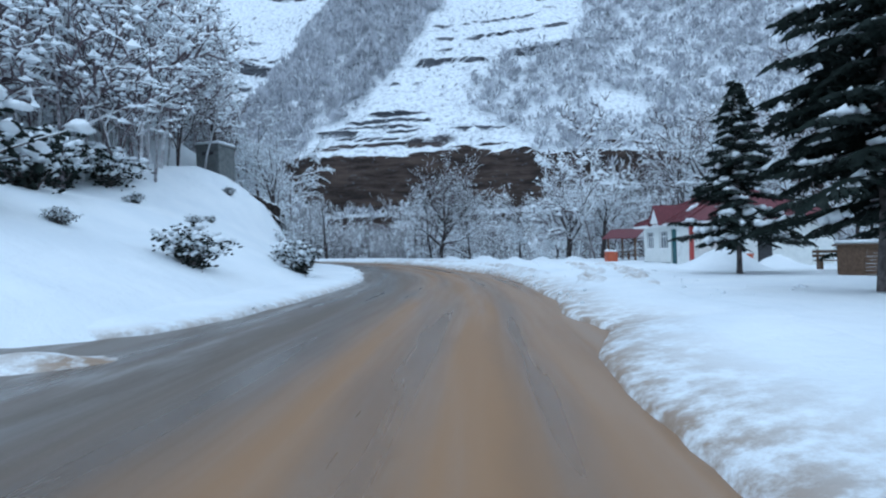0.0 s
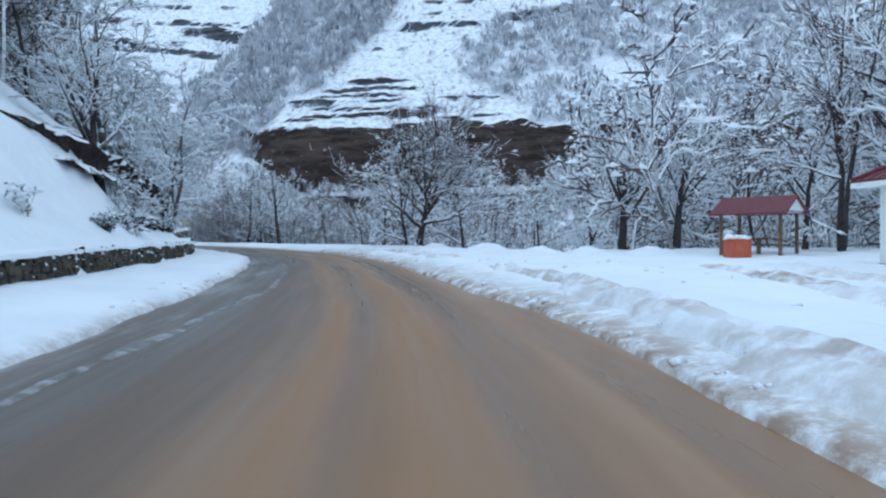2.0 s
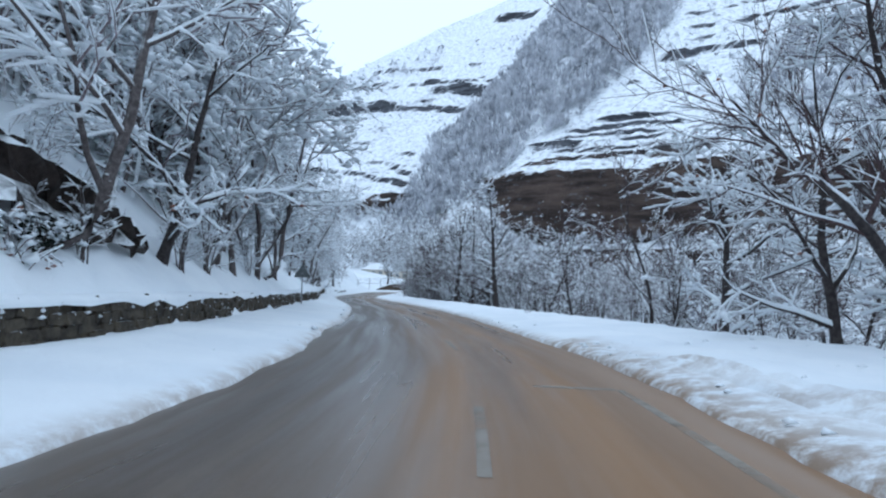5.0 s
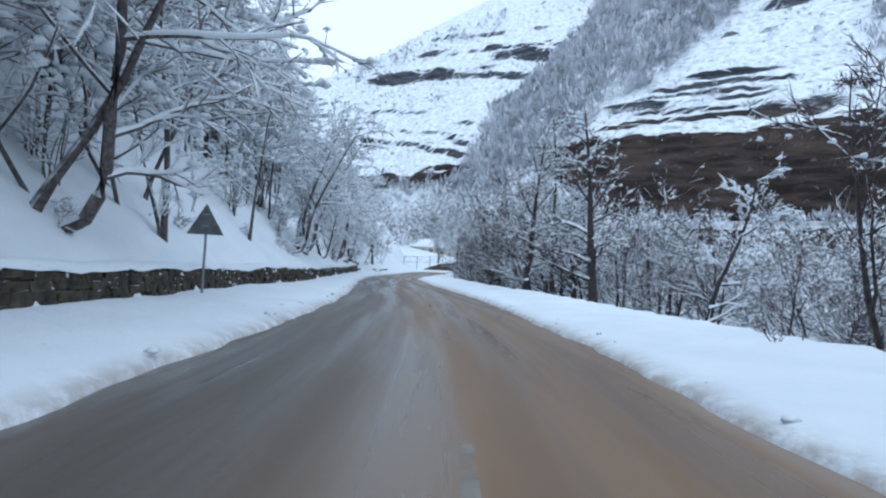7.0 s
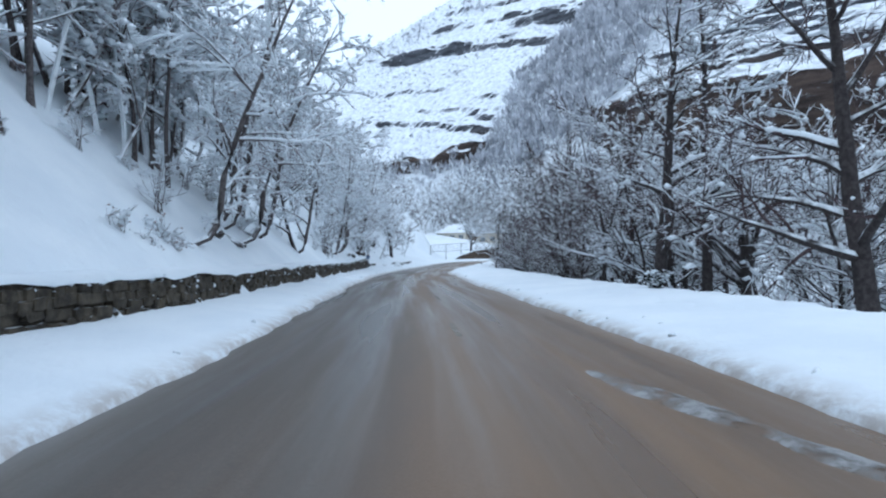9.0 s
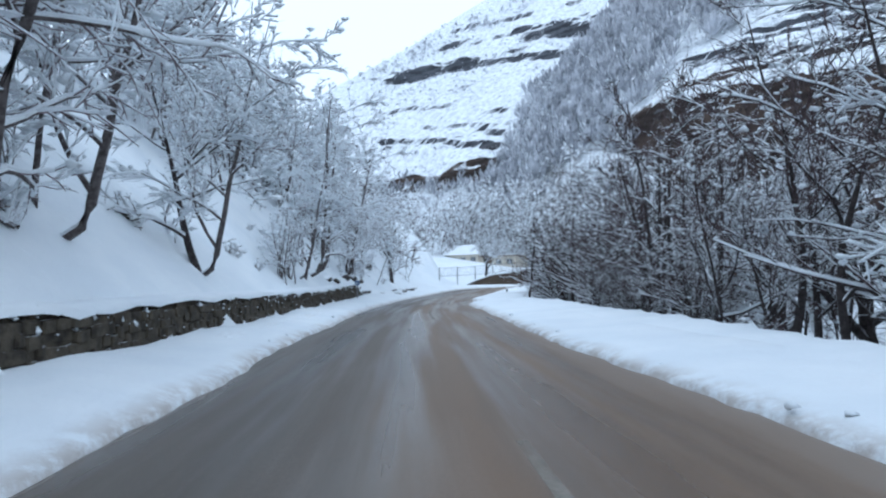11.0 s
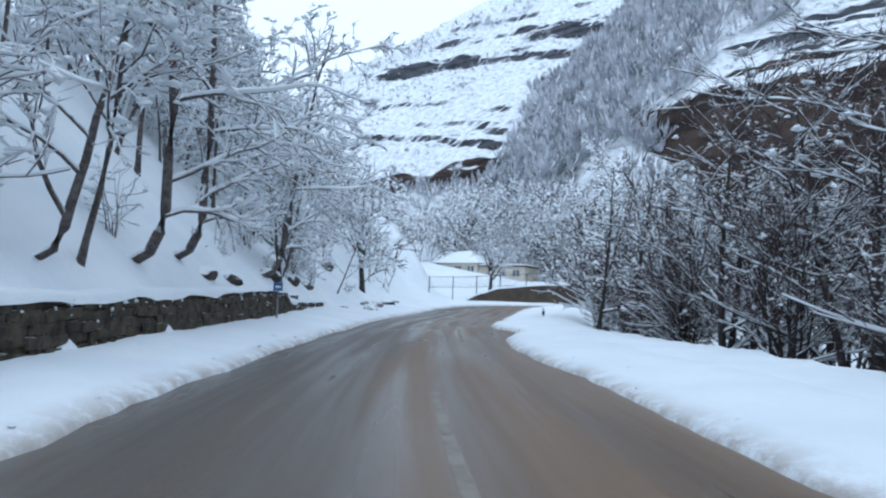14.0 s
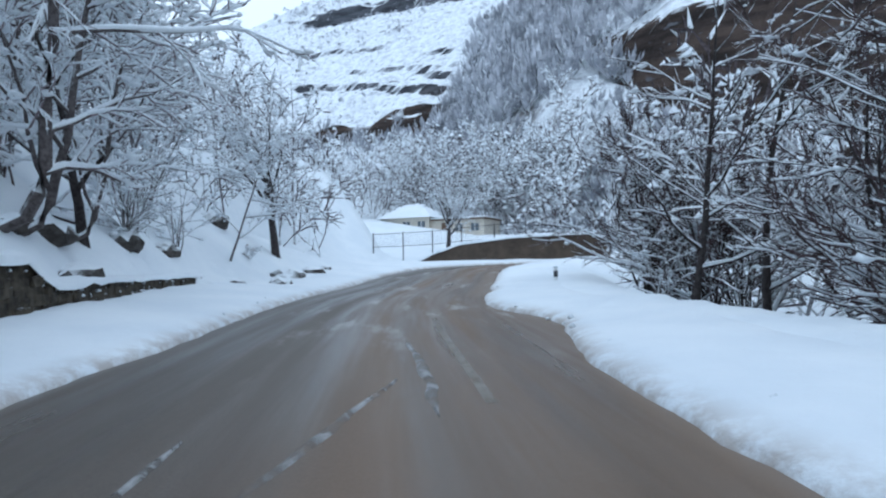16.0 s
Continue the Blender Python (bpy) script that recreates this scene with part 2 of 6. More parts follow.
def box(bm, x0, x1, y0, y1, z0, z1, bevel=0.0, m=None):
    b = bmesh.new()
    bmesh.ops.create_cube(b, size=1)
    for v in b.verts:
        v.co = Vector(((x0 + x1) / 2 + v.co.x * (x1 - x0), (y0 + y1) / 2 + v.co.y * (y1 - y0), (z0 + z1) / 2 + v.co.z * (z1 - z0)))
    if bevel:
        bmesh.ops.bevel(b, geom=b.edges[:], offset=bevel, segments=1, affect="EDGES", profile=0.5)
    if m is not None:
        b.transform(m)
    tmp = bpy.data.meshes.new("tmp")
    b.to_mesh(tmp)
    b.free()
    bm.from_mesh(tmp)
    bpy.data.meshes.remove(tmp)
    return bm


def box_part(name, dims, mat, parent, bevel=0.01, label="", m=None):
    return part(name, box(bmesh.new(), *dims, bevel, m), mat, parent, label)


def poly_part(name, verts, faces, mat, parent, label=""):
    return pydata(name, verts, faces, mat, parent, label)


def empty(name, m, label, category, group="", kind=""):
    ob = new(name)
    ob.matrix_basis = m
    return tagged(ob, label, category, group, kind)


def fbm(x, y, seed=0.0, octaves=4):
    """Smooth noise over arrays, about -1 to 1, from sums of turned sines."""
    out, amp, k = np.zeros_like(np.asarray(x, float)), 1.0, 1.0
    for o in range(octaves):
        a = 1.7 * o + seed
        c, s = math.cos(a), math.sin(a)
        px, py = (c * x - s * y) * k, (s * x + c * y) * k
        out = out + amp * (np.sin(px + 1.3 * np.sin(0.71 * py + a)) * np.cos(py * 0.83 + 1.1 * np.sin(0.57 * px + 2.0 * a)))
        amp, k = amp * 0.5, k * 2.13
    return out / 1.6


def sm(x, a, b):
    t = np.clip((np.asarray(x, float) - a) / (b - a), 0, 1)
    return t * t * (3 - 2 * t)


# ---- the road's line ----
MIDDLE = [(1.3, -60), (1.2, -30), (1.15, 0), (1.1, 24), (1.15, 32), (0.9, 40), (-0.5, 50.2), (-3.2, 61), (-5.8, 69), (-9.6, 78),
          (-14, 85.7), (-18.4, 93.2), (-21.8, 98.3), (-26.3, 105), (-31.1, 111.5), (-36.4, 118.4), (-41.7, 125.3), (-45.5, 130.6),
          (-49.5, 136), (-55.2, 144.6), (-60.9, 154.2), (-64.2, 162.5), (-67.2, 171), (-67.8, 177.4), (-64.6, 182.0), (-58, 184.4), (-46, 187.6),
          (-30, 190), (-5, 193), (40, 195)]


def spline(points, step):
    pts, out = [Vector(p) for p in points], []
    for i in range(len(pts) - 1):
        p0, p1, p2, p3 = pts[max(i - 1, 0)], pts[i], pts[i + 1], pts[min(i + 2, len(pts) - 1)]
        k = max(2, int((p2 - p1).length / step))
        for j in range(k):
            t = j / k
            out.append(0.5 * (2 * p1 + (p2 - p0) * t + (2 * p0 - 5 * p1 + 4 * p2 - p3) * t * t + (3 * p1 - p0 - 3 * p2 + p3) * t ** 3))
    out.append(pts[-1])
    return np.array(out)


LINE = spline(MIDDLE, 0.4)
_t = np.gradient(LINE, axis=0)
TANG = _t / np.linalg.norm(_t, axis=1)[:, None]
RIGHT = np.stack([TANG[:, 1], -TANG[:, 0]], 1)
ALONG = np.r_[0, np.cumsum(np.linalg.norm(np.diff(LINE, axis=0), axis=1))]
HALF = 2.95


def rise(i):
    """The road's height by its index on the line: level, then climbing to the bend."""
    return 0.95 * sm(ALONG[i], ALONG_AT(150), ALONG_AT(182) + 6)


def ALONG_AT(y):
    return ALONG[int(np.argmin(np.abs(LINE[: len(LINE) - 60, 1] - y)))]


def near_road(x, y):
    """Index of the nearest point of the line, and the way off it: right is positive."""
    x, y = np.asarray(x, float).ravel(), np.asarray(y, float).ravel()
    idx = np.empty(len(x), int)
    for a in range(0, len(x), 20000):
        d = (x[a : a + 20000, None] - LINE[None, ::3, 0]) ** 2 + (y[a : a + 20000, None] - LINE[None, ::3, 1]) ** 2
        idx[a : a + 20000] = d.argmin(1) * 3
    off = np.stack([x, y], 1) - LINE[idx]
    far = np.linalg.norm(off, axis=1)
    side = (off * RIGHT[idx]).sum(1)
    return idx, np.where(side < 0, -far, far)


def wall_at(yy):
    """How far beyond the left edge the stone wall stands."""
    return np.interp(yy, [40, 46, 60, 76, 95, 104, 112, 125, 138, 150, 158], [3.8, 3.6, 3.1, 2.9, 3.2, 3.2, 2.4, 2.0, 2.1, 2.6, 4.2])


def height(x, y):
    shape = np.shape(x)
    x, y = np.asarray(x, float).ravel(), np.asarray(y, float).ravel()
    i, d = near_road(x, y)
    yy, base = LINE[i, 1], rise(i)
    q = -d - HALF
    wobble = fbm(x * 0.21, y * 0.21, 0.4)
    # left: verge, wall, wooded slope
    w = wall_at(yy)
    verge = 0.12 + np.interp(yy, [100, 125], [0.16, 0.26]) * sm(q, 0.2, w) + 0.04 * wobble
    steep = np.interp(yy, [0, 44, 56, 76, 84, 130, 150, 160, 167, 174], [0.6, 0.6, 0.8, 0.9, 0.9, 0.95, 1.05, 0.9, 0.55, 0.3])
    up = np.maximum(q - w - 0.45, 0)
    cut = np.interp(yy, [52, 57, 62, 73, 79], [0, 1.6, 1.6, 1.2, 0]) * sm(up, 1.9, 2.6)
    slope = 0.92 + cut + steep * np.minimum(up, 7.0) + 0.72 * np.minimum(steep, 0.9) / 0.9 * np.clip(up - 7.0, 0, 42) + 0.35 * np.maximum(up - 49, 0) + 0.45 * wobble * sm(up, 0.5, 6)
    # a terrace above the bank before the wood climbs on
    shelf = 6.3 + 0.04 * up + 0.7 * np.maximum(up - 17, 0) + 0.3 * wobble
    slope = slope + (np.minimum(slope, shelf) - slope) * (1 - sm(yy, 58, 68))
    mouth = 6.0 * (1 - sm(yy, 25.0, 27.5))
    bank = 0.12 + 0.46 * np.clip(q - 1.4 - mouth, 0, 7.0) + 0.22 * np.clip(q - 8.4, 0, 6) + 0.6 * np.clip(q - 20.0, 0, 60) + 0.25 * wobble * sm(q, 1, 6)
    walled = sm(yy, 42, 52)
    left = np.where(q < w + 0.2, verge, slope) * walled + bank * (1 - walled)
    # the bend: level to the foot of the retaining wall, ground held up behind it
    end = sm(yy, 167, 178)
    foot = np.interp(x, [-90, -77, -74.5, -71, -67.5, -64.8, -62.5, -50], [188, 184.2, 184.6, 185.3, 186, 186.8, 188.2, 193])
    held = np.interp(x, [-95, -84, -77, -73, -68, -62, -50], [4.0, 2.0, 0.7, 2.0, 2.7, 1.8, 1.0]) + 0.06 * np.clip(y - foot, 0, 3.5) + 0.42 * np.clip(y - foot - 3.5, 0, 5.5) * sm(-x, 70, 76) + 0.03 * np.clip(y - foot - 9, 0, 31) + 0.28 * np.clip(y - foot - 26, 0, 60)
    level = 0.15 + 0.05 * np.clip(q, 0, 4) + 0.6 * np.clip(q - 6, 0, 18) * sm(-x, 79, 88)
    bend = np.where(y > foot + 0.9, held - base, level)
    left = left * (1 - end) + bend * end
    # right: yard of the house, then a narrow verge over the gorge
    r = d - HALF
    yard = 0.16 + 0.12 * sm(r, 0, 2) + (0.10 * wobble + 0.09 * fbm(x * 0.9, y * 0.55, 2.7)) * sm(r, 0.5, 3) - 0.12 * sm(r, 7, 11) - 3.5 * sm(r, 34, 55) - 4.0 * sm(y, 72, 90) * sm(r, 8, 18)
    lip = np.interp(yy, [70, 84, 95, 120, 140, 150, 160], [9.0, 5.5, 4.2, 3.8, 4.6, 3.6, 4.0])
    gorge = 0.16 + 0.26 * sm(r, 0.2, lip - 0.6) + 0.06 * wobble - 0.5 * np.clip(r - lip, 0, 6.0) - 0.08 * np.clip(r - lip - 6.5, 0, 12) + 0.35 * wobble * sm(r, lip, lip + 5)
    g = sm(yy, 68, 82)
    right = yard * (1 - g) + gorge * g
    z = np.where(d < 0, left, right)
    under = np.where((d < 0) & (yy > 46) & (yy < 157), w + 0.25, 1.7)
    z = np.where(np.abs(d) < HALF + under, np.minimum(z, 0.5) - 0.5 * (1 - sm(np.abs(d) - HALF, under - 0.5, under)) - 0.3 * ((d < 0) & (yy > 46) & (yy < 157)), z) + base
    z = np.where((d < 0) & (yy < 27.0) & (q < 6.2), -0.4, z)
    # valley floor and the foot of the mountain
    far = sm(y, 150, 215) * sm(x, -95, -60)
    z = np.where(d > HALF, z * (1 - far * sm(d, 12, 40)) + far * sm(d, 12, 40) * (-5 + 9 * sm(y, 190, 226)), z)
    return z.reshape(shape)


def ground_z(x, y):
    return float(height(np.array([x]), np.array([y]))[0])


def axis(fine0, fine1, step, out0, out1):
    a, s, x = [], step, fine0
    while x > out0:
        s *= 1.13
        x -= s
        a.append(x)
    b, s, x = [], step, fine1
    while x < out1:
        s *= 1.13
        x += s
        b.append(x)
    return np.array(a[::-1] + list(np.arange(fine0, fine1 + step / 2, step)) + b)


gx, gy = axis(-84, 24, 0.95, -1500, 1500), axis(16, 186, 0.95, -900, 1500)
X, Y = np.meshgrid(gx, gy)
Z = height(X, Y)
ground = pydata("ground", np.stack([X.ravel(), Y.ravel(), Z.ravel()], 1).tolist(), grid_faces(len(gy), len(gx)), MAT_SNOW, smooth=True)
tagged(ground, "deep fresh snow over valley floor and wooded slope", "ground", kind="structure")

# road surface, with its own uneven sheet
first, last = 20, len(LINE) - 10
rows = np.arange(first, last)
across = np.linspace(-HALF - 1.1, HALF + 1.1, 17)
wider = np.where(across < -HALF - 1, 1.0, 0.0)[None, :] * (6.5 * (1 - sm(LINE[rows, 1], 26.5, 30.0)))[:, None]
P = LINE[rows][:, None, :] + RIGHT[rows][:, None, :] * (across[None, :] - wider)[..., None]
zz = rise(rows)[:, None] + 0.03 - 0.012 * np.abs(across)[None, :]
me = bpy.data.meshes.new("road")
me.from_pydata(np.concatenate([P, zz[..., None]], 2).reshape(-1, 3).tolist(), [], grid_faces(len(rows), len(across)))
uvs = np.stack(np.broadcast_arrays(across[None, :] - wider, ALONG[rows][:, None] - ALONG_AT(0)), 2).reshape(-1, 2)
layer = me.uv_layers.new(name="UVMap")
loops = np.empty(len(me.loops), int)
me.loops.foreach_get("vertex_index", loops)
layer.data.foreach_set("uv", uvs[loops].ravel())
road = finish("road", me, MAT_ROAD, smooth=True)
tagged(road, "wet two-lane asphalt road with slush, brown mud and painted-in headlight glow", "road", kind="structure")


def snow_verge(name, side, label):
    """The ploughed snow along one side of the road, with an uneven edge and dirt next to the asphalt."""
    v, dirt, cols = [], [], np.array([0.0, 0.02, 0.055, 0.11, 0.18, 0.27, 0.38, 0.5, 0.64, 0.82, 1.0])
    for i in range(first, last):
        a, yy = ALONG[i] - ALONG_AT(0), LINE[i, 1]
        edge = HALF + 0.02 + 0.14 * float(fbm(np.array(a * 0.55), np.array(side * 3.0), 1.1)) + 0.07 * float(fbm(np.array(a * 2.9), np.array(side), 2.0))
        walled = side < 0 and 45 < yy < 158
        if side > 0:
            edge += float(np.interp(yy, [20, 25.5, 27.6, 29, 33, 44, 47, 51, 56, 138, 143, 146, 149.2, 150.6, 152.5, 160], [-0.05, 0, 0.55, 0.25, 0.4, 0.35, 0.6, 0, 0, 0, -0.4, -0.1, 0.65, 0.55, -0.2, 0]))
        else:
            edge += float(np.interp(yy, [25.2, 26.3, 27.8, 30.5, 36, 45, 55], [6.0, 3.6, 1.0, 0.4, 0.3, 0, 0]))
        wide = float(wall_at(yy)) + HALF + 0.3 - edge if walled else 2.8
        top = 0.1 + (float(np.interp(yy, [60, 100, 125, 143, 150], [0.16, 0.12, 0.15, 0.16, 0.32])) if walled else 0.12)
        for n, f in enumerate(cols):
            c = f * wide
            p = LINE[i] + RIGHT[i] * side * (edge + c)
            lump = float(fbm(np.array(p[0] * 0.9), np.array(p[1] * 0.9), 0.7))
            crisp = 0.03 + 0.13 * (1 - math.exp(-c / 0.25)) + top * f
            rough = (0.11 if side > 0 and yy < 82 else 0.035 + (0.11 * max(0.0, f - 0.55) if walled else 0)) * lump * min(c * 2.5, 1)
            z = float(rise(i)) + crisp + rough + (-0.07 if n == 0 else 0) - (0.25 if n == 10 and not walled else 0)
            v.append((p[0], p[1], z))
            yard = side > 0 and 15 < yy < 82
            dirt.append((1.0 if yard else 0.75) * max(0.0, 1 - c / (1.5 if yard else 0.45)))
    faces = grid_faces(last - first, len(cols))
    if side < 0:
        faces = [f[::-1] for f in faces]
    me = bpy.data.meshes.new(name)
    me.from_pydata(v, [], faces)
    att = me.attributes.new("dirt", "FLOAT", "POINT")
    att.data.foreach_set("value", dirt)
    return tagged(finish(name, me, MAT_BANK, smooth=True), label, "snow bank", kind="structure")


snow_verge("snow_bank_left", -1, "low ploughed snow bank along the road's edge")
snow_verge("snow_bank_right", 1, "lumpy ploughed snow bank stained by brown slush")


# ---- the mountain across the valley ----
# beds of rock: where they run along x, their heights there, how high each face is and how far it levels the slope
BEDS = [
    ((-215, -195, -168, -158), (101, 98, 98, 96.5), 6.5, 6.0, 1.0), ((-158, -140, -112), (95.5, 91.5, 86.5), 4.5, 4.5, 1.0),
    ((-140, -122, -104), (106, 103.5, 98), 8.0, 6.5, 0.8), ((-195, -175, -148, -122), (133, 131, 126, 125), 2.8, 3.5, 1.2),
    ((-195, -150, -106), (119, 114, 108), 2.8, 3.2, 1.2), ((-175, -140, -115), (56, 49, 42), 2.2, 2.4, 1.2), ((-160, -130, -115), (60, 53.5, 47), 1.6, 2.2, 1.4),
    ((-132, -104), (174, 171), 8.0, 7.0, 1.0), ((-190, -150), (74, 69), 1.6, 2.5, 1.5),
    ((-24, -5, 8, 28, 50), (83.5, 85, 85, 91, 97), 4.2, 4.5, 0.9), ((-4, 20, 48), (99, 104, 111), 2.4, 3.2, 1.2), ((-16, 10, 40), (110, 114, 121), 2.2, 3.0, 1.2),
    ((-22, -6), (41.0, 41.5), 7.5, 4.5, 0.6), ((-38, -18), (54.8, 55.4), 2.8, 1.4, 0.5), ((-46, -20), (51.2, 52.2), 1.7, 1.1, 0.5), ((-50, -16), (48.5, 49.4), 1.7, 1.1, 0.5),
    ((-51, -16), (45.6, 46.8), 1.7, 1.1, 0.5), ((-53, -18), (42.6, 43.8), 1.6, 1.1, 0.5), ((-53, -12), (40.0, 41.0), 1.5, 1.1, 0.5),
]


def mountain_height(x, y):
    line = np.interp(x, [-400, -125, -108, -100, -60, -40, 60, 300], [262, 260, 260, 252, 226, 225, 228, 236])
    sheer = np.interp(x, [-112, -104, -74, -54], [0.4, 0, 0, 1])
    yc = line + sheer * (2.2 * fbm(x * 0.11, 0 * x, 0.3) + 1.4 * fbm(x * 0.34, 0 * x, 1.3))
    zb = np.interp(x, [-400, -112, -104, -74, -54, 60, 300], [30, 30, 34, 33, 15, 16, 20])
    zt = np.interp(x, [-400, -112, -104, -66, -58, 60, 300], [36.5, 36.5, 35, 35, 36, 35, 34]) + 1.2 * fbm(x * 0.16, 0 * x, 2.2)
    t, t2 = y - yc, y - line
    lower = 5.5 * sm(-t, 4.0, 5.2) * sm(x, -54, -44) * sm(-x, -34, -18)
    talus = np.minimum(zb, 15 + 0 * x) + 0.5 * np.minimum(t, 0) + (zb - np.minimum(zb, 15)) * sm(t, -26, 0) - lower
    up = zt + 0.96 * np.maximum(t2 - 3, 0) + 3.5 * fbm(x * 0.03, y * 0.03, 0.9)
    # faint broken ledges all over, then the beds that stand out as dark bands
    period = 6.6
    w = up + 2.0 * fbm(x * 0.028, y * 0.012, 3.3)
    k = w / period + 0.18 * np.sin(w * 0.37 + 1.5 * fbm(x * 0.02, y * 0.01, 2.0))
    f = k - np.floor(k)
    lip = 0.83 + 0.09 * fbm(x * 0.09, np.floor(k) * 2.3, 1.9)
    step = (np.floor(k) + np.where(f < lip, 0.68 * f / lip, 0.68 + 0.32 * (f - lip) / (1 - lip))) * period - (w - up)
    strong = sm(fbm(x * 0.06, np.floor(k) * 1.7, 5.1) + 0.5 * fbm(x * 0.23, np.floor(k) * 3.1, 0.6), 0.25, 0.8) * 0.8
    flat = up
    up = up * (1 - strong) + step * strong
    for xs, zs, rise_m, reach_m, ragged in BEDS:
        off = flat - np.interp(x, xs, zs) + 0.7 * ragged * fbm(x * 0.16, y * 0.02, zs[0]) + 0.3 * ragged * fbm(x * 0.6, y * 0.05, zs[0] + 1)
        size = sm(x, xs[0] - 5, xs[0] + 5) * sm(-x, -xs[-1] - 5, -xs[-1] + 5) * np.clip(0.75 + 0.6 * fbm(x * 0.11, 0 * x, zs[0] * 1.7), 0.1, 1.25)
        near = 0.12 * rise_m
        push = np.where(np.abs(off) < near, off / near, np.sign(off) * np.clip((reach_m - np.abs(off)) / (reach_m - near), 0, 1))
        up = up + 0.42 * rise_m * size * push
    up = up + 0.35 * fbm(x * 0.6, y * 0.6, 0.2)
    z = np.where(t < 0, talus, np.where(t < 3, zb + (zt - zb) * (np.clip(t / 2.4, 0, 1) + 0.045 * np.sin(26 * np.clip(t / 2.4, 0, 1) + 2 * fbm(x * 0.1, 0 * x, 0.8)) * sm(t, 0, 0.5) * sm(-t, -2.4, -1.8)), np.maximum(up, zt - 1)))
    # the spur's outline against the sky
    ux, uy = 0.917, 0.399
    a = (x + 235) * ux + (y - 339) * uy
    b = -(x + 235) * uy + (y - 339) * ux
    side = 113 + 0.53 * a + np.where(b < 70, 0.4 * b, 28 - 0.6 * (b - 70)) + 2.0 * fbm(x * 0.06, y * 0.06, 1.5)
    return np.minimum(z, side)


mx = np.r_[np.arange(-520, -262, 6.0), np.arange(-262, 70, 1.6), np.arange(70, 420, 5.0)]
my = np.r_[np.arange(196, 216, 3.0), np.arange(216, 226, 0.8), np.arange(226, 260, 0.4), np.arange(260, 345, 0.8), np.arange(345, 415, 1.4), np.arange(415, 640, 5.0)]
X, Y = np.meshgrid(mx, my)
Z = mountain_height(X, Y)
mountain = pydata("mountain", np.stack([X.ravel(), Y.ravel(), Z.ravel()], 1).tolist(), grid_faces(len(my), len(mx)), MAT_MOUNTAIN)
tagged(mountain, "snow-covered mountain with dark rock ledges and a brown cliff", "mountain", kind="structure")


# ---- trees ----
def tubes(name, lines, sides, mat, parent=None, label="", smooth=True, many=True):
    """One mesh of round tubes; each line is a list of (place, radius)."""
    verts, faces, n = [], [], 0
    ring = [(math.cos(2 * math.pi * k / sides), math.sin(2 * math.pi * k / sides)) for k in range(sides)]
    for line in lines:
        m = len(line)
        if m == 2 and sides == 3 and line[1][1] < line[0][1]:
            # a single tapering twig closes to a point
            d = (line[1][0] - line[0][0]).normalized()
            a = d.orthogonal().normalized()
            b = a.cross(d)
            verts += [line[0][0] + a * (c * line[0][1]) + b * (s * line[0][1]) for c, s in ring] + [line[1][0]]
            faces += [(n, n + 1, n + 3), (n + 1, n + 2, n + 3), (n + 2, n, n + 3)]
            n += 4
            continue
        for j, (p, r) in enumerate(line):
            d = line[min(j + 1, m - 1)][0] - line[max(j - 1, 0)][0]
            d = d.normalized() if d.length > 1e-6 else Vector((0, 0, 1))
            a = d.cross(Vector((0.0, 0.0, 1.0)) if abs(d.z) < 0.95 else Vector((1.0, 0.0, 0.0))).normalized()
            b = a.cross(d)
            for c, s in ring:
                verts.append(p + a * (c * r) + b * (s * r))
        for j in range(m - 1):
            o = n + j * sides
            for k in range(sides):
                k2 = (k + 1) % sides
                faces.append((o + k, o + k2, o + sides + k2, o + sides + k))
        n += m * sides
    ob = pydata(name, verts, faces, mat, parent, label, smooth)
    return tagged(ob, kind="stuff") if many else ob


def cones(name, lines, mat, parent=None, label=""):
    """One mesh of slim three-sided cones, one along each line."""
    v, f = [], []
    for line in lines:
        p, q, r, o = line[0][0], line[-1][0], line[0][1], len(v)
        e = (q - p).orthogonal().normalized()
        g = e.cross((q - p).normalized())
        v += [p + e * r, p + (g * 0.87 - e * 0.5) * r, p - (g * 0.87 + e * 0.5) * r, q]
        f += [(o, o + 1, o + 3), (o + 1, o + 2, o + 3), (o + 2, o, o + 3)]
    return tagged(pydata(name, v, f, mat, parent, label), kind="stuff")


BLOB = bmesh.new()
bmesh.ops.create_icosphere(BLOB, subdivisions=1, radius=1)
BLOB_V, BLOB_F = [v.co.copy() for v in BLOB.verts], [[v.index for v in f.verts] for f in BLOB.faces]
BLOB.free()
OCTA_V = [Vector(v) for v in ((1, 0, 0), (-0.5, 0.87, 0), (-0.5, -0.87, 0), (0.3, 0, 0.8), (-0.3, 0.2, -0.6), (-0.2, -0.3, 0.75))]
OCTA_F = [[0, 1, 3], [1, 5, 3], [1, 2, 5], [2, 0, 5], [0, 3, 5], [1, 0, 4], [2, 1, 4], [0, 2, 4]]
TETRA_V = [Vector(v) for v in ((1, 0, -0.3), (-0.5, 0.87, -0.35), (-0.5, -0.87, -0.3), (0.1, 0.05, 0.9))]
TETRA_F = [[0, 1, 3], [1, 2, 3], [2, 0, 3], [1, 0, 2]]
LUMPS = {"round": (BLOB_V, BLOB_F), "rough": (OCTA_V, OCTA_F), "small": (TETRA_V, TETRA_F)}


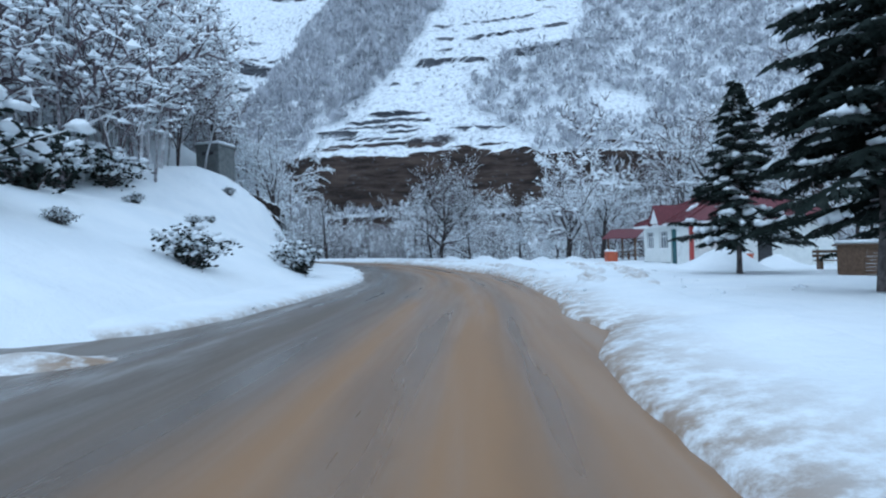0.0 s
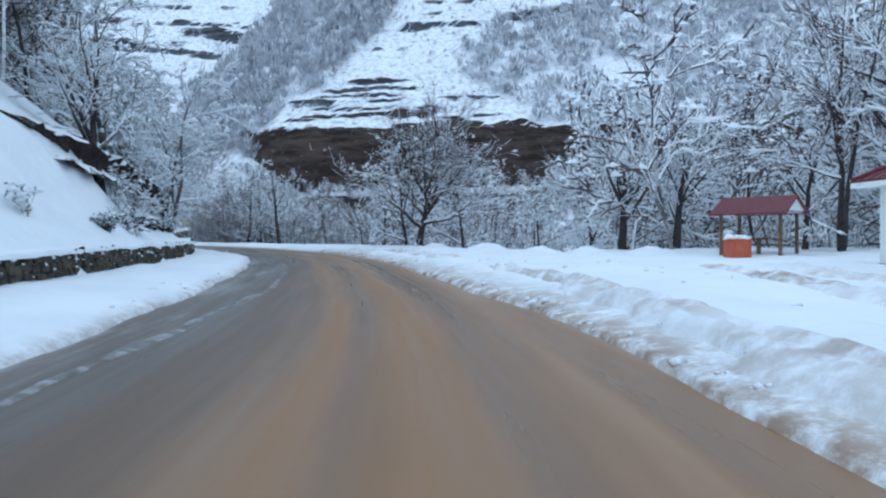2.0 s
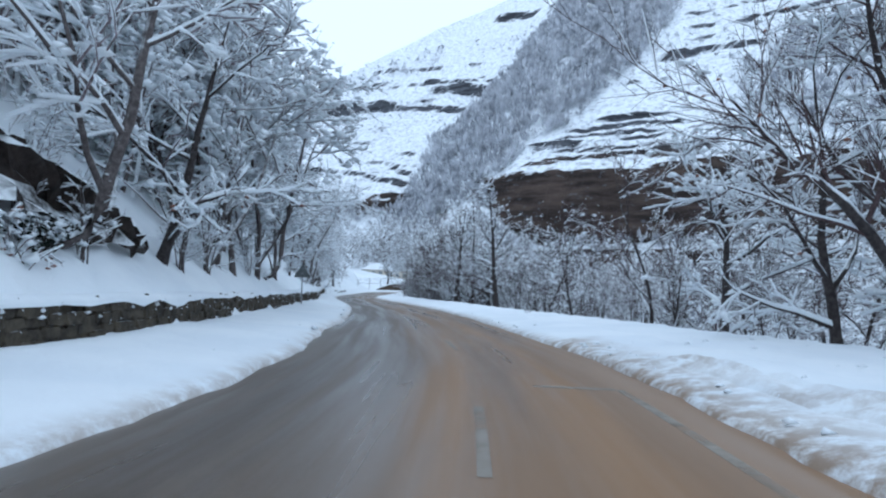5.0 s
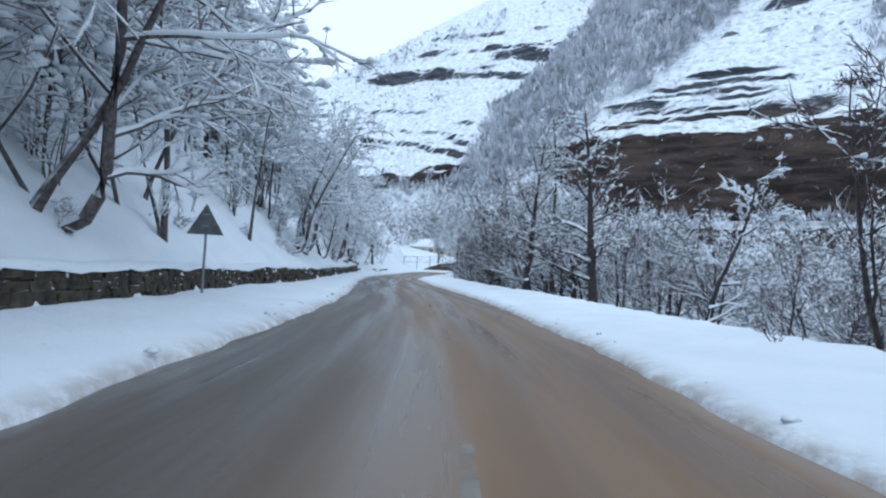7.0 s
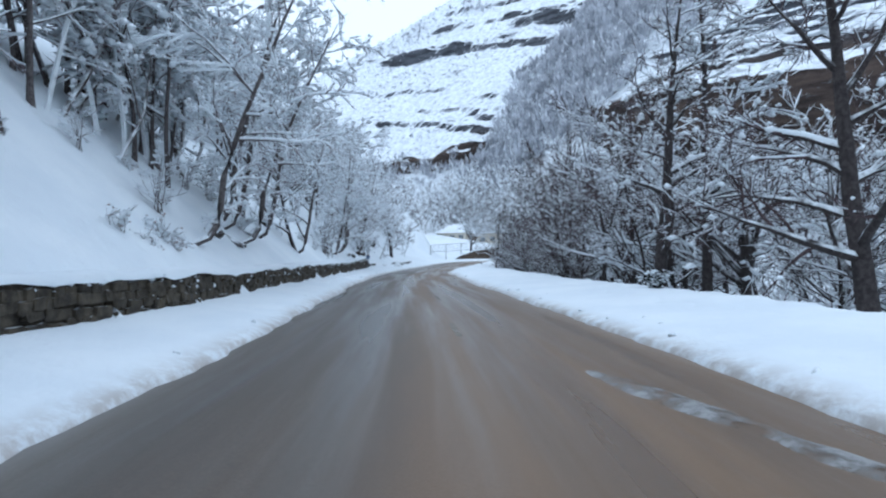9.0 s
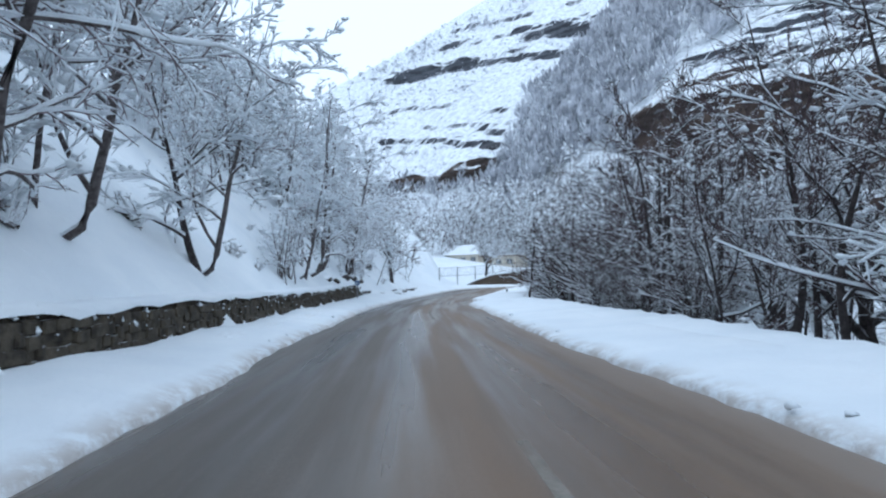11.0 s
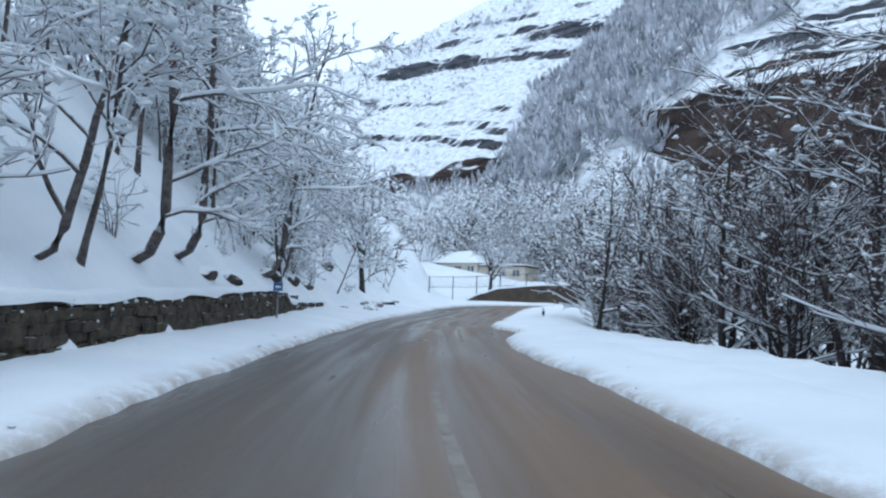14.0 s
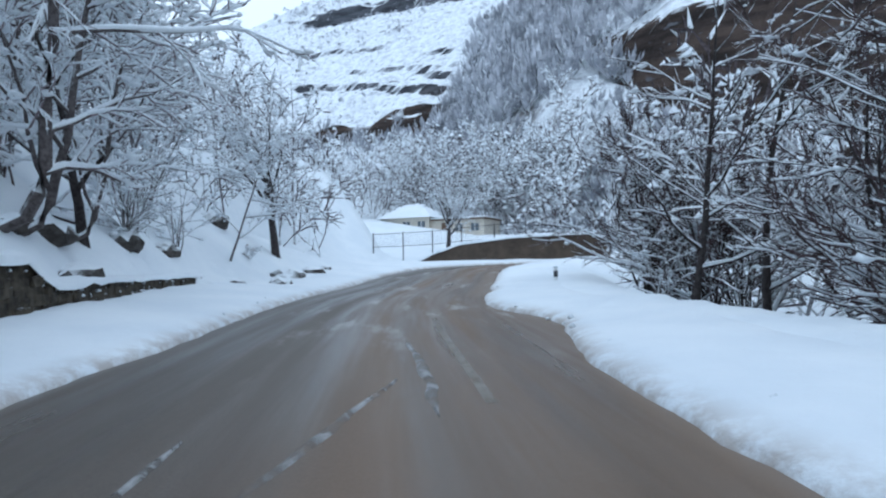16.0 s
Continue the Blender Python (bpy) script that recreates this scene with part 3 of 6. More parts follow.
def clumps(name, rng, spots, mat, parent, label="", kind="round"):
    """Small uneven lumps, one at each (place, size)."""
    lv, lf = LUMPS[kind]
    verts, faces = [], []
    for p, r in spots:
        o = len(verts)
        sx, sy, sz = r * rng.uniform(0.7, 1.4), r * rng.uniform(0.7, 1.4), r * rng.uniform(0.5, 0.95)
        for v in lv:
            k = rng.uniform(0.75, 1.2)
            verts.append(p + Vector((v.x * sx * k, v.y * sy * k, v.z * sz * k)))
        faces += [[o + i for i in f] for f in lf]
    return tagged(pydata(name, verts, faces, mat, parent, label, True), kind="stuff")


def grow(rng, start, way, length, r0, r1, n, curl, lift):
    """A crooked shoot: places and radii from start along way."""
    p, d, out = start.copy(), way.normalized(), [(start.copy(), r0)]
    for j in range(n):
        d = (d + Vector((rng.gauss(0, curl), rng.gauss(0, curl), rng.gauss(0, curl) + lift))).normalized()
        p = p + d * (length / n)
        out.append((p.copy(), r0 + (r1 - r0) * (j + 1) / n))
    return out


def at(line, t):
    k = t * (len(line) - 1)
    j = min(int(k), len(line) - 2)
    f = k - j
    return line[j][0].lerp(line[j + 1][0], f), line[j][1] * (1 - f) + line[j + 1][1] * f, (line[j + 1][0] - line[j][0]).normalized()


def out_way(rng, d, angle):
    a = d.orthogonal().normalized()
    a.rotate(Matrix.Rotation(rng.uniform(0, 2 * math.pi), 3, d))
    return (d * math.cos(angle) + a * math.sin(angle)).normalized()


def make_tree(name, seed, h, trunk_r, limbs, branches, twigs, spread, label, low=0.28, lean=0.06, snow=90, lift=0.03, stems=1, leaves=0, sub=True, thick=1.0, hook=0.0, vase=False, bare=False, fan=(0.5, 1.0), wood=None, curl=0.07):
    """A bare broadleaved tree or shrub under snow, standing at the origin."""
    rng = random.Random(seed)
    tree = empty(name, pose(0, 0, 0), label, "tree" if stems < 4 else "shrub")
    big, mid, thin, cover, spots, fine = [], [], [], [], [], set()
    for s in range(stems):
        tilt = Vector((rng.gauss(0, lean), rng.gauss(0, lean), 1))
        if stems > 1:
            a = 2 * math.pi * (s + rng.uniform(-0.3, 0.3)) / stems
            tilt = Vector((math.cos(a) * spread * 0.45 * rng.uniform(0.3, 1.1), math.sin(a) * spread * 0.45 * rng.uniform(0.3, 1.1), 1))
        hh = h * rng.uniform(0.75, 1.0) if stems > 1 else h
        start = Vector((rng.gauss(0, 0.12), rng.gauss(0, 0.12), -0.35)) if stems > 1 else Vector((0, 0, -0.4))
        if hook:
            # the butt runs out of the slope before it turns up
            butt = [(Vector((-0.35 * hook, 0, -0.02)), trunk_r * 1.15), (Vector((0.05 * hook, 0, 0.04)), trunk_r * 1.1), (Vector((0.4 * hook, 0, 0.2)), trunk_r * 1.05), (Vector((0.63 * hook, 0, 0.6)), trunk_r)]
            trunk = butt + grow(rng, Vector((0.72 * hook, 0.02, 1.05)), Vector((0.1, 0.05, 1)), hh, trunk_r * 0.95, trunk_r * 0.12, 8, 0.085, 0.08)
        else:
            trunk = grow(rng, start, tilt, hh * (0.6 if vase else 1.0), trunk_r, trunk_r * (0.34 if vase else 0.12), 9, curl, 0.04)
        if stems == 1 and not hook:
            trunk[0] = (trunk[0][0], trunk_r * 1.45)
        big.append(trunk)
        for i in range(limbs):
            t = low + (0.96 - low) * (i + rng.uniform(0, 0.9)) / limbs
            p, r, d = at(trunk, t)
            reach = hh * spread * (1.0 - t * 0.55) * rng.uniform(0.65, 1.15)
            if vase:
                reach = hh * rng.uniform(0.42, 0.6) * (1.1 - 0.35 * t)
            limb = grow(rng, p, out_way(rng, d, rng.uniform(0.35, 0.85) if vase and t > 0.5 else rng.uniform(0.75, 1.25)), reach, r * (0.72 if vase else 0.62), 0.012, 6, 0.13, lift)
            big.append(limb)
            cover.append(limb)
            for j in range(branches):
                p2, r2, d2 = at(limb, 0.2 + 0.78 * (j + rng.uniform(0, 0.8)) / branches)
                br = grow(rng, p2, out_way(rng, d2, rng.uniform(*fan)), reach * rng.uniform(0.28, 0.55), max(r2 * 0.6, 0.012), 0.007, 4 if sub else 2, 0.16, lift)
                mid.append(br)
                cover.append(br)
                fine.add(id(br))
                for k in range(twigs):
                    p3, r3, d3 = at(br, 0.12 + 0.86 * (k + rng.random()) / twigs)
                    tw = grow(rng, p3, out_way(rng, d3, rng.uniform(0.8 * fan[0], fan[1])), reach * rng.uniform(0.12, 0.26), 0.011 * thick, 0.006 * thick, 2 if sub else 1, 0.18, lift)
                    thin.append(tw)
                    if bare:
                        for _ in range(2):
                            p4, _r, d4 = at(tw, rng.uniform(0.15, 0.8))
                            thin.append(grow(rng, p4, out_way(rng, d4, rng.uniform(0.3, 0.8)), reach * rng.uniform(0.07, 0.16), 0.009 * thick, 0.004, 1, 0.1, lift))
                    if sub:
                        for _ in range(2):
                            p4, _r, d4 = at(tw, rng.uniform(0.2, 0.9))
                            thin.append(grow(rng, p4, out_way(rng, d4, rng.uniform(0.4, 0.9)), reach * rng.uniform(0.07, 0.15), 0.009 * thick, 0.005 * thick, 1, 0.1, lift))
    wood = wood or (MAT_BARE if bare else MAT_TWIG)
    tubes("trunk", big, 6 if sub else 4, MAT_BARK if wood is MAT_TWIG else MAT_DARKBARK, tree, "dark trunk and limbs", many=False)
    tubes("branchwork", mid, 3, wood, tree)
    if sub:
        tubes("twig_spray", thin, 3, wood, tree, "fine bare twigs white with frost", smooth=False)
    else:
        cones("twig_spray", thin, wood, tree, "fine brown twigs with little snow" if bare else "fine bare twigs white with frost")
    caps = []
    dark = bare or wood is MAT_BARE
    for line in cover[::2] if bare else cover:
        cap, soft = [], (0.011 if id(line) in fine else 0.024) if dark else 0.03
        for j, (p, r) in enumerate(line):
            d = (line[min(j + 1, len(line) - 1)][0] - line[max(j - 1, 0)][0]).normalized()
            flat = max(0.0, 1 - abs(d.z) ** 2 * 1.3)
            cap.append((p + Vector((0, 0, r * 0.6 + 0.02 * flat)), (min(r, 0.08) * 0.75 + soft) * flat * rng.uniform(0.45, 1.35) + 0.002))
        caps.append(cap)
    if sub:
        up, fat = (Vector((0, 0, 0.012)), 0.5) if bare else (Vector((0, 0, 0.018)), 1.0)
        for line in thin[:: 6 if bare else 3]:
            caps.append([(line[0][0] + up, 0.012 * fat), (line[-1][0].lerp(line[0][0], 0.4) + up * 1.5, rng.uniform(0.013, 0.03) * fat), (line[-1][0] + up, 0.006)])
    tubes("snow_cover", caps, 5 if sub else 3, MAT_SNOW, tree, "snow lying along the limbs")
    for _ in range(int(snow * 2.6) if sub else snow):
        line = rng.choice(thin if rng.random() < 0.75 else mid)
        p, r, d = at(line, rng.uniform(0.2, 1))
        spots.append((p + Vector((0, 0, 0.02)), rng.choice((0.03, 0.04, 0.05, 0.07, 0.1, 0.14)) if sub else rng.choice((0.03, 0.04, 0.05, 0.07, 0.1) if bare else (0.05, 0.06, 0.08, 0.12, 0.18))))
    if spots:
        clumps("snow_clumps", rng, spots, MAT_SNOW, tree, "clumps of snow on the twigs", "rough")
    if leaves:
        spots = [(at(rng.choice(thin), rng.uniform(0.3, 1))[0], rng.uniform(0.03, 0.06)) for _ in range(leaves)]
        clumps("dead_leaves", rng, spots, MAT_LEAF, tree, "a few withered brown leaves", "rough")
    return tree


def evergreen_shrub(seed, r, h):
    """A dark leafy shrub bowed under pads of snow."""
    rng = random.Random(seed)
    ob = empty("evergreen_shrub", pose(0, 0, 0), "dark leafy shrub bowed under pads of snow", "shrub")
    stems, leaves, pads = [], [], []
    for _ in range(26):
        a, t = rng.uniform(0, 6.28), rng.uniform(0.2, 1)
        line = grow(rng, Vector((0, 0, -0.2)), Vector((math.cos(a) * t * r, math.sin(a) * t * r, h * rng.uniform(0.7, 1.2))), h * rng.uniform(0.7, 1.15), 0.03, 0.008, 5, 0.15, -0.02)
        stems.append(line)
        for _k in range(26):
            p, _r, _d = at(line, rng.uniform(0.25, 1))
            leaves.append((p + Vector((rng.gauss(0, 0.13), rng.gauss(0, 0.13), rng.gauss(0, 0.1) - 0.03)), rng.uniform(0.03, 0.08)))
        for _k in range(9):
            p, _r, _d = at(line, rng.uniform(0.4, 1))
            pads.append((p + Vector((rng.gauss(0, 0.12), rng.gauss(0, 0.12), 0.07)), rng.choice((0.05, 0.06, 0.08, 0.1, 0.15))))
    tubes("branchwork", stems, 4, MAT_BARK, ob)
    clumps("foliage", rng, leaves, MAT_NEEDLE, ob, kind="rough")
    clumps("snow_load", rng, pads, MAT_SNOW, ob, "heavy pads of snow", "rough")
    return ob


KINDS = {
    "oak": make_tree("tree", 11, 8.2, 0.27, 10, 6, 5, 0.50, "bare old tree with wide crown laden with snow", low=0.42, vase=True, lift=0.05, snow=130, leaves=70, thick=1.6, wood=MAT_MID),
    "oak_b": make_tree("tree", 12, 7.6, 0.22, 9, 6, 5, 0.48, "bare tree with spreading snow-covered limbs", low=0.4, vase=True, lift=0.04, snow=130, leaves=40, thick=1.6, wood=MAT_MID),
    "tall": make_tree("tree", 21, 10.5, 0.17, 10, 5, 4, 0.30, "tall bare tree with snow on its branches", low=0.25, snow=110, thick=1.6, wood=MAT_MID),
    "tall_b": make_tree("tree", 22, 9.6, 0.15, 9, 5, 4, 0.34, "tall slender tree with frosted branches", low=0.2, snow=110, thick=1.6, wood=MAT_MID),
    "low": make_tree("tree", 31, 6.2, 0.13, 9, 6, 4, 0.58, "low crooked tree with long snowy boughs", low=0.12, lean=0.25, snow=130, lift=0.0, thick=1.6, wood=MAT_MID),
    "low_b": make_tree("tree", 32, 5.4, 0.12, 9, 6, 4, 0.62, "leaning tree with drooping snow-laden boughs", low=0.10, lean=0.3, snow=130, lift=0.0, leaves=40, thick=1.6, wood=MAT_MID),
    "bush": make_tree("shrub", 41, 3.6, 0.03, 4, 2, 2, 0.55, "bare many-stemmed shrub dusted with snow", low=0.2, snow=45, stems=7, sub=False, thick=1.6),
    "bush_b": make_tree("shrub", 42, 5.2, 0.045, 5, 2, 3, 0.42, "tall bushy thicket of thin stems under snow", low=0.15, snow=60, stems=9, sub=False, thick=1.7),
    "small": make_tree("shrub", 43, 1.1, 0.015, 3, 2, 2, 0.7, "small shrub half buried in snow", low=0.1, snow=40, stems=6, sub=False, leaves=30),
    "great": make_tree("tree", 15, 8.4, 0.23, 16, 11, 8, 0.52, "broad dark old tree with a dense crown and thin snow", low=0.34, vase=True, lift=0.05, snow=150, leaves=110, thick=0.75, bare=True, fan=(0.35, 0.9)),
    "upright": make_tree("tree", 24, 11.0, 0.26, 17, 6, 5, 0.34, "tall dark tree with level snow-laden branches", low=0.14, snow=190, thick=1.3, bare=True, lift=-0.01, lean=0.02, curl=0.025),
    "fan": make_tree("tree", 26, 9.0, 0.1, 7, 6, 6, 0.42, "dark tree forking low into long rising snow-lined stems", low=0.25, snow=80, stems=3, sub=False, thick=1.1, lift=0.03, fan=(0.3, 0.7), bare=True),
    "fan_b": make_tree("tree", 27, 8.2, 0.09, 8, 6, 6, 0.5, "dark leaning tree with long arching snow-lined limbs", low=0.2, lean=0.22, snow=80, stems=2, sub=False, thick=1.1, lift=0.0, fan=(0.3, 0.7), bare=True),
    "limbed": make_tree("tree", 28, 10.0, 0.14, 12, 5, 5, 0.56, "dark straight tree with long rising limbs lined with snow", low=0.1, lean=0.05, snow=45, sub=False, thick=1.0, lift=0.045, fan=(0.2, 0.5), wood=MAT_BARE, curl=0.035),
    "limbed_b": make_tree("tree", 29, 9.0, 0.12, 11, 5, 5, 0.6, "dark slim tree with long rising limbs lined with snow", low=0.14, lean=0.1, snow=45, sub=False, thick=1.0, lift=0.055, fan=(0.2, 0.5), wood=MAT_BARE, curl=0.045),
    "thin": make_tree("tree", 51, 8.0, 0.075, 10, 5, 5, 0.40, "slender bare tree furred with snow", low=0.3, snow=330, sub=False, thick=2.0),
    "thin_b": make_tree("tree", 52, 7.0, 0.07, 10, 5, 5, 0.46, "slim crooked tree furred with snow", low=0.28, lean=0.2, snow=330, sub=False, thick=2.0),
    "thin_c": make_tree("tree", 53, 6.4, 0.07, 10, 5, 5, 0.55, "spreading young tree furred with snow", low=0.22, lean=0.25, snow=330, sub=False, thick=2.0, lift=0.0),
    "bent": make_tree("tree", 35, 8.0, 0.11, 10, 6, 5, 0.52, "tree with a curved butt leaning out of the slope", low=0.3, snow=210, thick=1.5, hook=1.0, lift=0.01),
    "bent_b": make_tree("tree", 36, 7.0, 0.09, 10, 6, 5, 0.56, "slim tree curving up out of the slope", low=0.26, snow=210, thick=1.5, hook=0.8, lift=0.0),
    "brown": make_tree("tree", 54, 8.2, 0.10, 11, 6, 7, 0.46, "dark bare tree with brown twigs and a little snow", low=0.2, snow=140, sub=False, thick=1.3, bare=True, lift=0.05, fan=(0.3, 0.75)),
    "brown_b": make_tree("tree", 55, 7.0, 0.09, 11, 6, 7, 0.55, "crooked bare tree with brown twigs and a little snow", low=0.08, lean=0.18, snow=120, sub=False, thick=1.3, lift=0.03, bare=True, fan=(0.3, 0.8)),
    "brown_bush": make_tree("shrub", 44, 5.0, 0.04, 6, 4, 5, 0.5, "tall brown thicket of thin stems with a little snow", low=0.2, snow=110, stems=12, sub=False, thick=1.0, bare=True, lift=0.06, fan=(0.25, 0.6)),
    "leafy": evergreen_shrub(61, 1.0, 1.3),
}
USED = set()


def plant(kind, x, y, scale=1.0, turn=None, lean=(0, 0), z=None, group=""):
    if turn is None:
        turn = random.uniform(0, 360)
        if kind.startswith("bent"):
            i, _d = near_road([x], [y])
            turn = math.degrees(math.atan2(RIGHT[i[0], 1], RIGHT[i[0], 0])) + random.uniform(-25, 25)
    if z is None:
        # nothing roots inside the wall
        i, d = near_road([x], [y])
        if d[0] < 0 and 45 < LINE[i[0], 1] < 157:
            need = HALF + float(wall_at(LINE[i[0], 1])) + 1.3
            if -d[0] < need:
                x, y = LINE[i[0]] - RIGHT[i[0]] * need
        z = ground_z(x, y)
    m = pose(x, y, z - 0.05, lean[0], lean[1], 0) @ pose(0, 0, 0, 0, 0, turn) @ Matrix.Scale(scale, 4)
    if kind not in USED:
        USED.add(kind)
        ob = KINDS[kind]
        ob.matrix_basis = m
        KINDS[kind] = (ob, scale)
    else:
        ob = KINDS[kind][0]
        s = ob.scale[0]
        ob = copy_thing(ob, m @ Matrix.Scale(1 / s, 4))
    if group:
        ob["group"] = group
    return ob


def light_tree(seed, h, spread, low, lift, load=0.9):
    """Places and faces of a simple tree for joined woods: wood first, then snow."""
    rng = random.Random(seed)
    lines, thin, spots = [], [], []
    trunk = grow(rng, Vector((0, 0, -0.4)), Vector((rng.gauss(0, 0.1), rng.gauss(0, 0.1), 1)), h, h * 0.0085, 0.012, 6, 0.08, 0.04)
    lines.append(trunk)
    for i in range(9):
        t = low + (0.95 - low) * (i + rng.random()) / 9
        p, r, d = at(trunk, t)
        reach = h * spread * (1.1 - 0.7 * t) * rng.uniform(0.7, 1.15)
        limb = grow(rng, p, out_way(rng, d, rng.uniform(0.6, 1.2)), reach, max(r * 0.6, 0.03), 0.02, 3, 0.14, lift)
        lines.append(limb)
        for j in range(5):
            p2, _r, d2 = at(limb, 0.2 + 0.16 * (j + rng.random()))
            br = grow(rng, p2, out_way(rng, d2, rng.uniform(0.5, 1.0)), reach * rng.uniform(0.3, 0.55), 0.05, 0.018, 1, 0.1, lift)
            thin.append(br)
            for _ in range(3):
                p3, _r, d3 = at(br, rng.uniform(0.2, 1))
                tw = grow(rng, p3, out_way(rng, d3, rng.uniform(0.4, 1.0)), reach * rng.uniform(0.16, 0.34), 0.042, 0.016, 1, 0.1, lift)
                thin.append(tw)
                if rng.random() < load:
                    spots.append((tw[-1][0].lerp(tw[0][0], rng.random() * 0.7), rng.uniform(0.08, 0.2)))
    a = tubes("tmp", lines, 3, MAT_TWIG)
    b = cones("tmp", thin, MAT_TWIG)
    c = clumps("tmp", rng, spots, MAT_SNOW, None, kind="small")
    got = []
    for ob in (a, b, c):
        me = ob.data
        v = np.array([q.co for q in me.vertices])
        f = [tuple(g.vertices) for g in me.polygons]
        tri = np.array([t for g in f for t in ([g] if len(g) == 3 else [(g[0], g[1], g[2]), (g[0], g[2], g[3])])])
        got.append((v, tri))
        bpy.data.objects.remove(ob)
        bpy.data.meshes.remove(me)
    n0, n1 = len(got[0][0]), len(got[0][0]) + len(got[1][0])
    return np.concatenate([g[0] for g in got]), np.concatenate([got[0][1], got[1][1] + n0, got[2][1] + n1]), len(got[0][1]) + len(got[1][1])


LIGHT_TREES = [light_tree(80 + k, h, s, lo, li) for k, (h, s, lo, li) in enumerate([(8.5, 0.36, 0.28, 0.03), (7.5, 0.42, 0.25, 0.03), (9.0, 0.32, 0.32, 0.05), (6.5, 0.5, 0.18, 0.0)])]


DARK_TREES = [light_tree(95 + k, h, s, lo, li, 0.4) for k, (h, s, lo, li) in enumerate([(8.5, 0.36, 0.12, 0.03), (7.5, 0.42, 0.1, 0.03), (6.5, 0.5, 0.08, 0.0)])]
FULL_TREES = [light_tree(90 + k, h, s, lo, li, 0.65) for k, (h, s, lo, li) in enumerate([(8.0, 0.42, 0.06, 0.03), (7.0, 0.5, 0.05, 0.02), (6.0, 0.55, 0.04, 0.0)])]


def joined_wood(name, places, label, wood_mat=MAT_TWIG, kinds=LIGHT_TREES):
    """Many simple trees as one object; places are rows of x, y, z, size."""
    rng = np.random.default_rng(len(places))
    vs, fs, snowy, n = [], [], [], 0
    for x, y, z, size in places:
        v, f, wood = kinds[rng.integers(len(kinds))]
        a = rng.uniform(0, 2 * np.pi)
        c, s = np.cos(a) * size, np.sin(a) * size
        vs.append(np.stack([v[:, 0] * c - v[:, 1] * s + x, v[:, 0] * s + v[:, 1] * c + y, v[:, 2] * size + z], 1))
        fs.append(f + n)
        snowy.append((np.arange(len(f)) >= wood) * 1)
        n += len(v)
    me = bpy.data.meshes.new(name)
    me.from_pydata(np.concatenate(vs).tolist(), [], np.concatenate(fs).tolist())
    ob = finish(name, me, wood_mat)
    me.materials.append(MAT_SNOW)
    me.polygons.foreach_set("material_index", np.concatenate(snowy).astype(np.int32))
    return tagged(ob, label, "woodland", kind="stuff")


random.seed(7)
YARD = "trees round the yard"
for k, x, y, s in [("fan", 19.0, 67.2, 1.5), ("oak", 22.5, 66.4, 1.6), ("oak_b", 26, 60, 1.7), ("tall_b", 30, 58, 1.6), ("oak_b", 14.5, 75.4, 1.25),
                   ("oak", 11.3, 75.3, 1.1), ("low", 11.4, 84.6, 1.5), ("low_b", 2.1, 85.8, 1.6), ("great", -1.6, 85.1, 1.4), ("low", -2.7, 85.9, 1.2),
                   ("low_b", -5.2, 90.4, 1.5), ("brown", -8.0, 95.9, 1.1), ("brown_b", -11.8, 99.9, 1.0), ("brown_b", 6.5, 88, 1.3), ("low_b", 7.5, 82.5, 1.2),
                   ("brown_b", 20, 76, 1.4), ("brown", 17, 82, 1.3), ("brown", 26, 72, 1.5), ("low", 19, 70, 1.3), ("brown", 33, 66, 1.5), ("brown_b", 37, 57, 1.6),
                   ("brown", 24, 53, 1.5), ("brown_b", 29, 48, 1.6), ("brown_b", 34, 44, 1.7)]:
    plant(k, x, y, s, group=YARD)
GORGE = "trees beside the gorge"
for k, x, y, s in [("tall_b", -17.2, 111.5, 0.95), ("brown", -13.2, 113.5, 0.8), ("upright", -23.1, 117.8, 1.12), ("upright", -28.7, 121.4, 0.95), ("oak", -26.4, 124.5, 1.1),
                   ("oak_b", -23.6, 131, 1.3), ("tall_b", -29.0, 127.8, 1.1), ("limbed", -31.5, 128.6, 1.0), ("limbed_b", -33.6, 133.4, 1.1), ("brown_bush", -38.6, 139.5, 1.0),
                   ("brown_bush", -42.6, 146.5, 1.1), ("brown_bush", -45.6, 148.6, 1.3), ("limbed", -41.4, 147.0, 1.1), ("limbed", -44.6, 150.8, 1.15), ("limbed_b", -47.6, 151.6, 1.1),
                   ("brown_bush", -49.2, 152.6, 1.4), ("limbed", -46.2, 154.6, 1.0), ("limbed_b", -53.0, 155.0, 0.85), ("limbed", -51.5, 155.6, 0.85), ("bush", -54.2, 158.8, 0.8), ("fan", -41.5, 153.5, 1.3),
                   ("tall", -38.0, 150.0, 1.3), ("fan_b", -36.0, 144.5, 1.2), ("oak_b", -32.0, 135.0, 1.4), ("tall", -27.5, 123.0, 1.25), ("limbed_b", -37.4, 143.2, 1.2), ("oak_b", -34.5, 138.8, 1.2), ("brown_bush", -52.0, 160.5, 1.1), ("brown_bush", -54.8, 162.1, 1.45), ("brown_bush", -53.2, 160.9, 1.3), ("brown_bush", -54.4, 163.9, 1.4)]:
    plant(k, x, y, s, group=GORGE)
SLOPE = "trees on the slope above the wall"
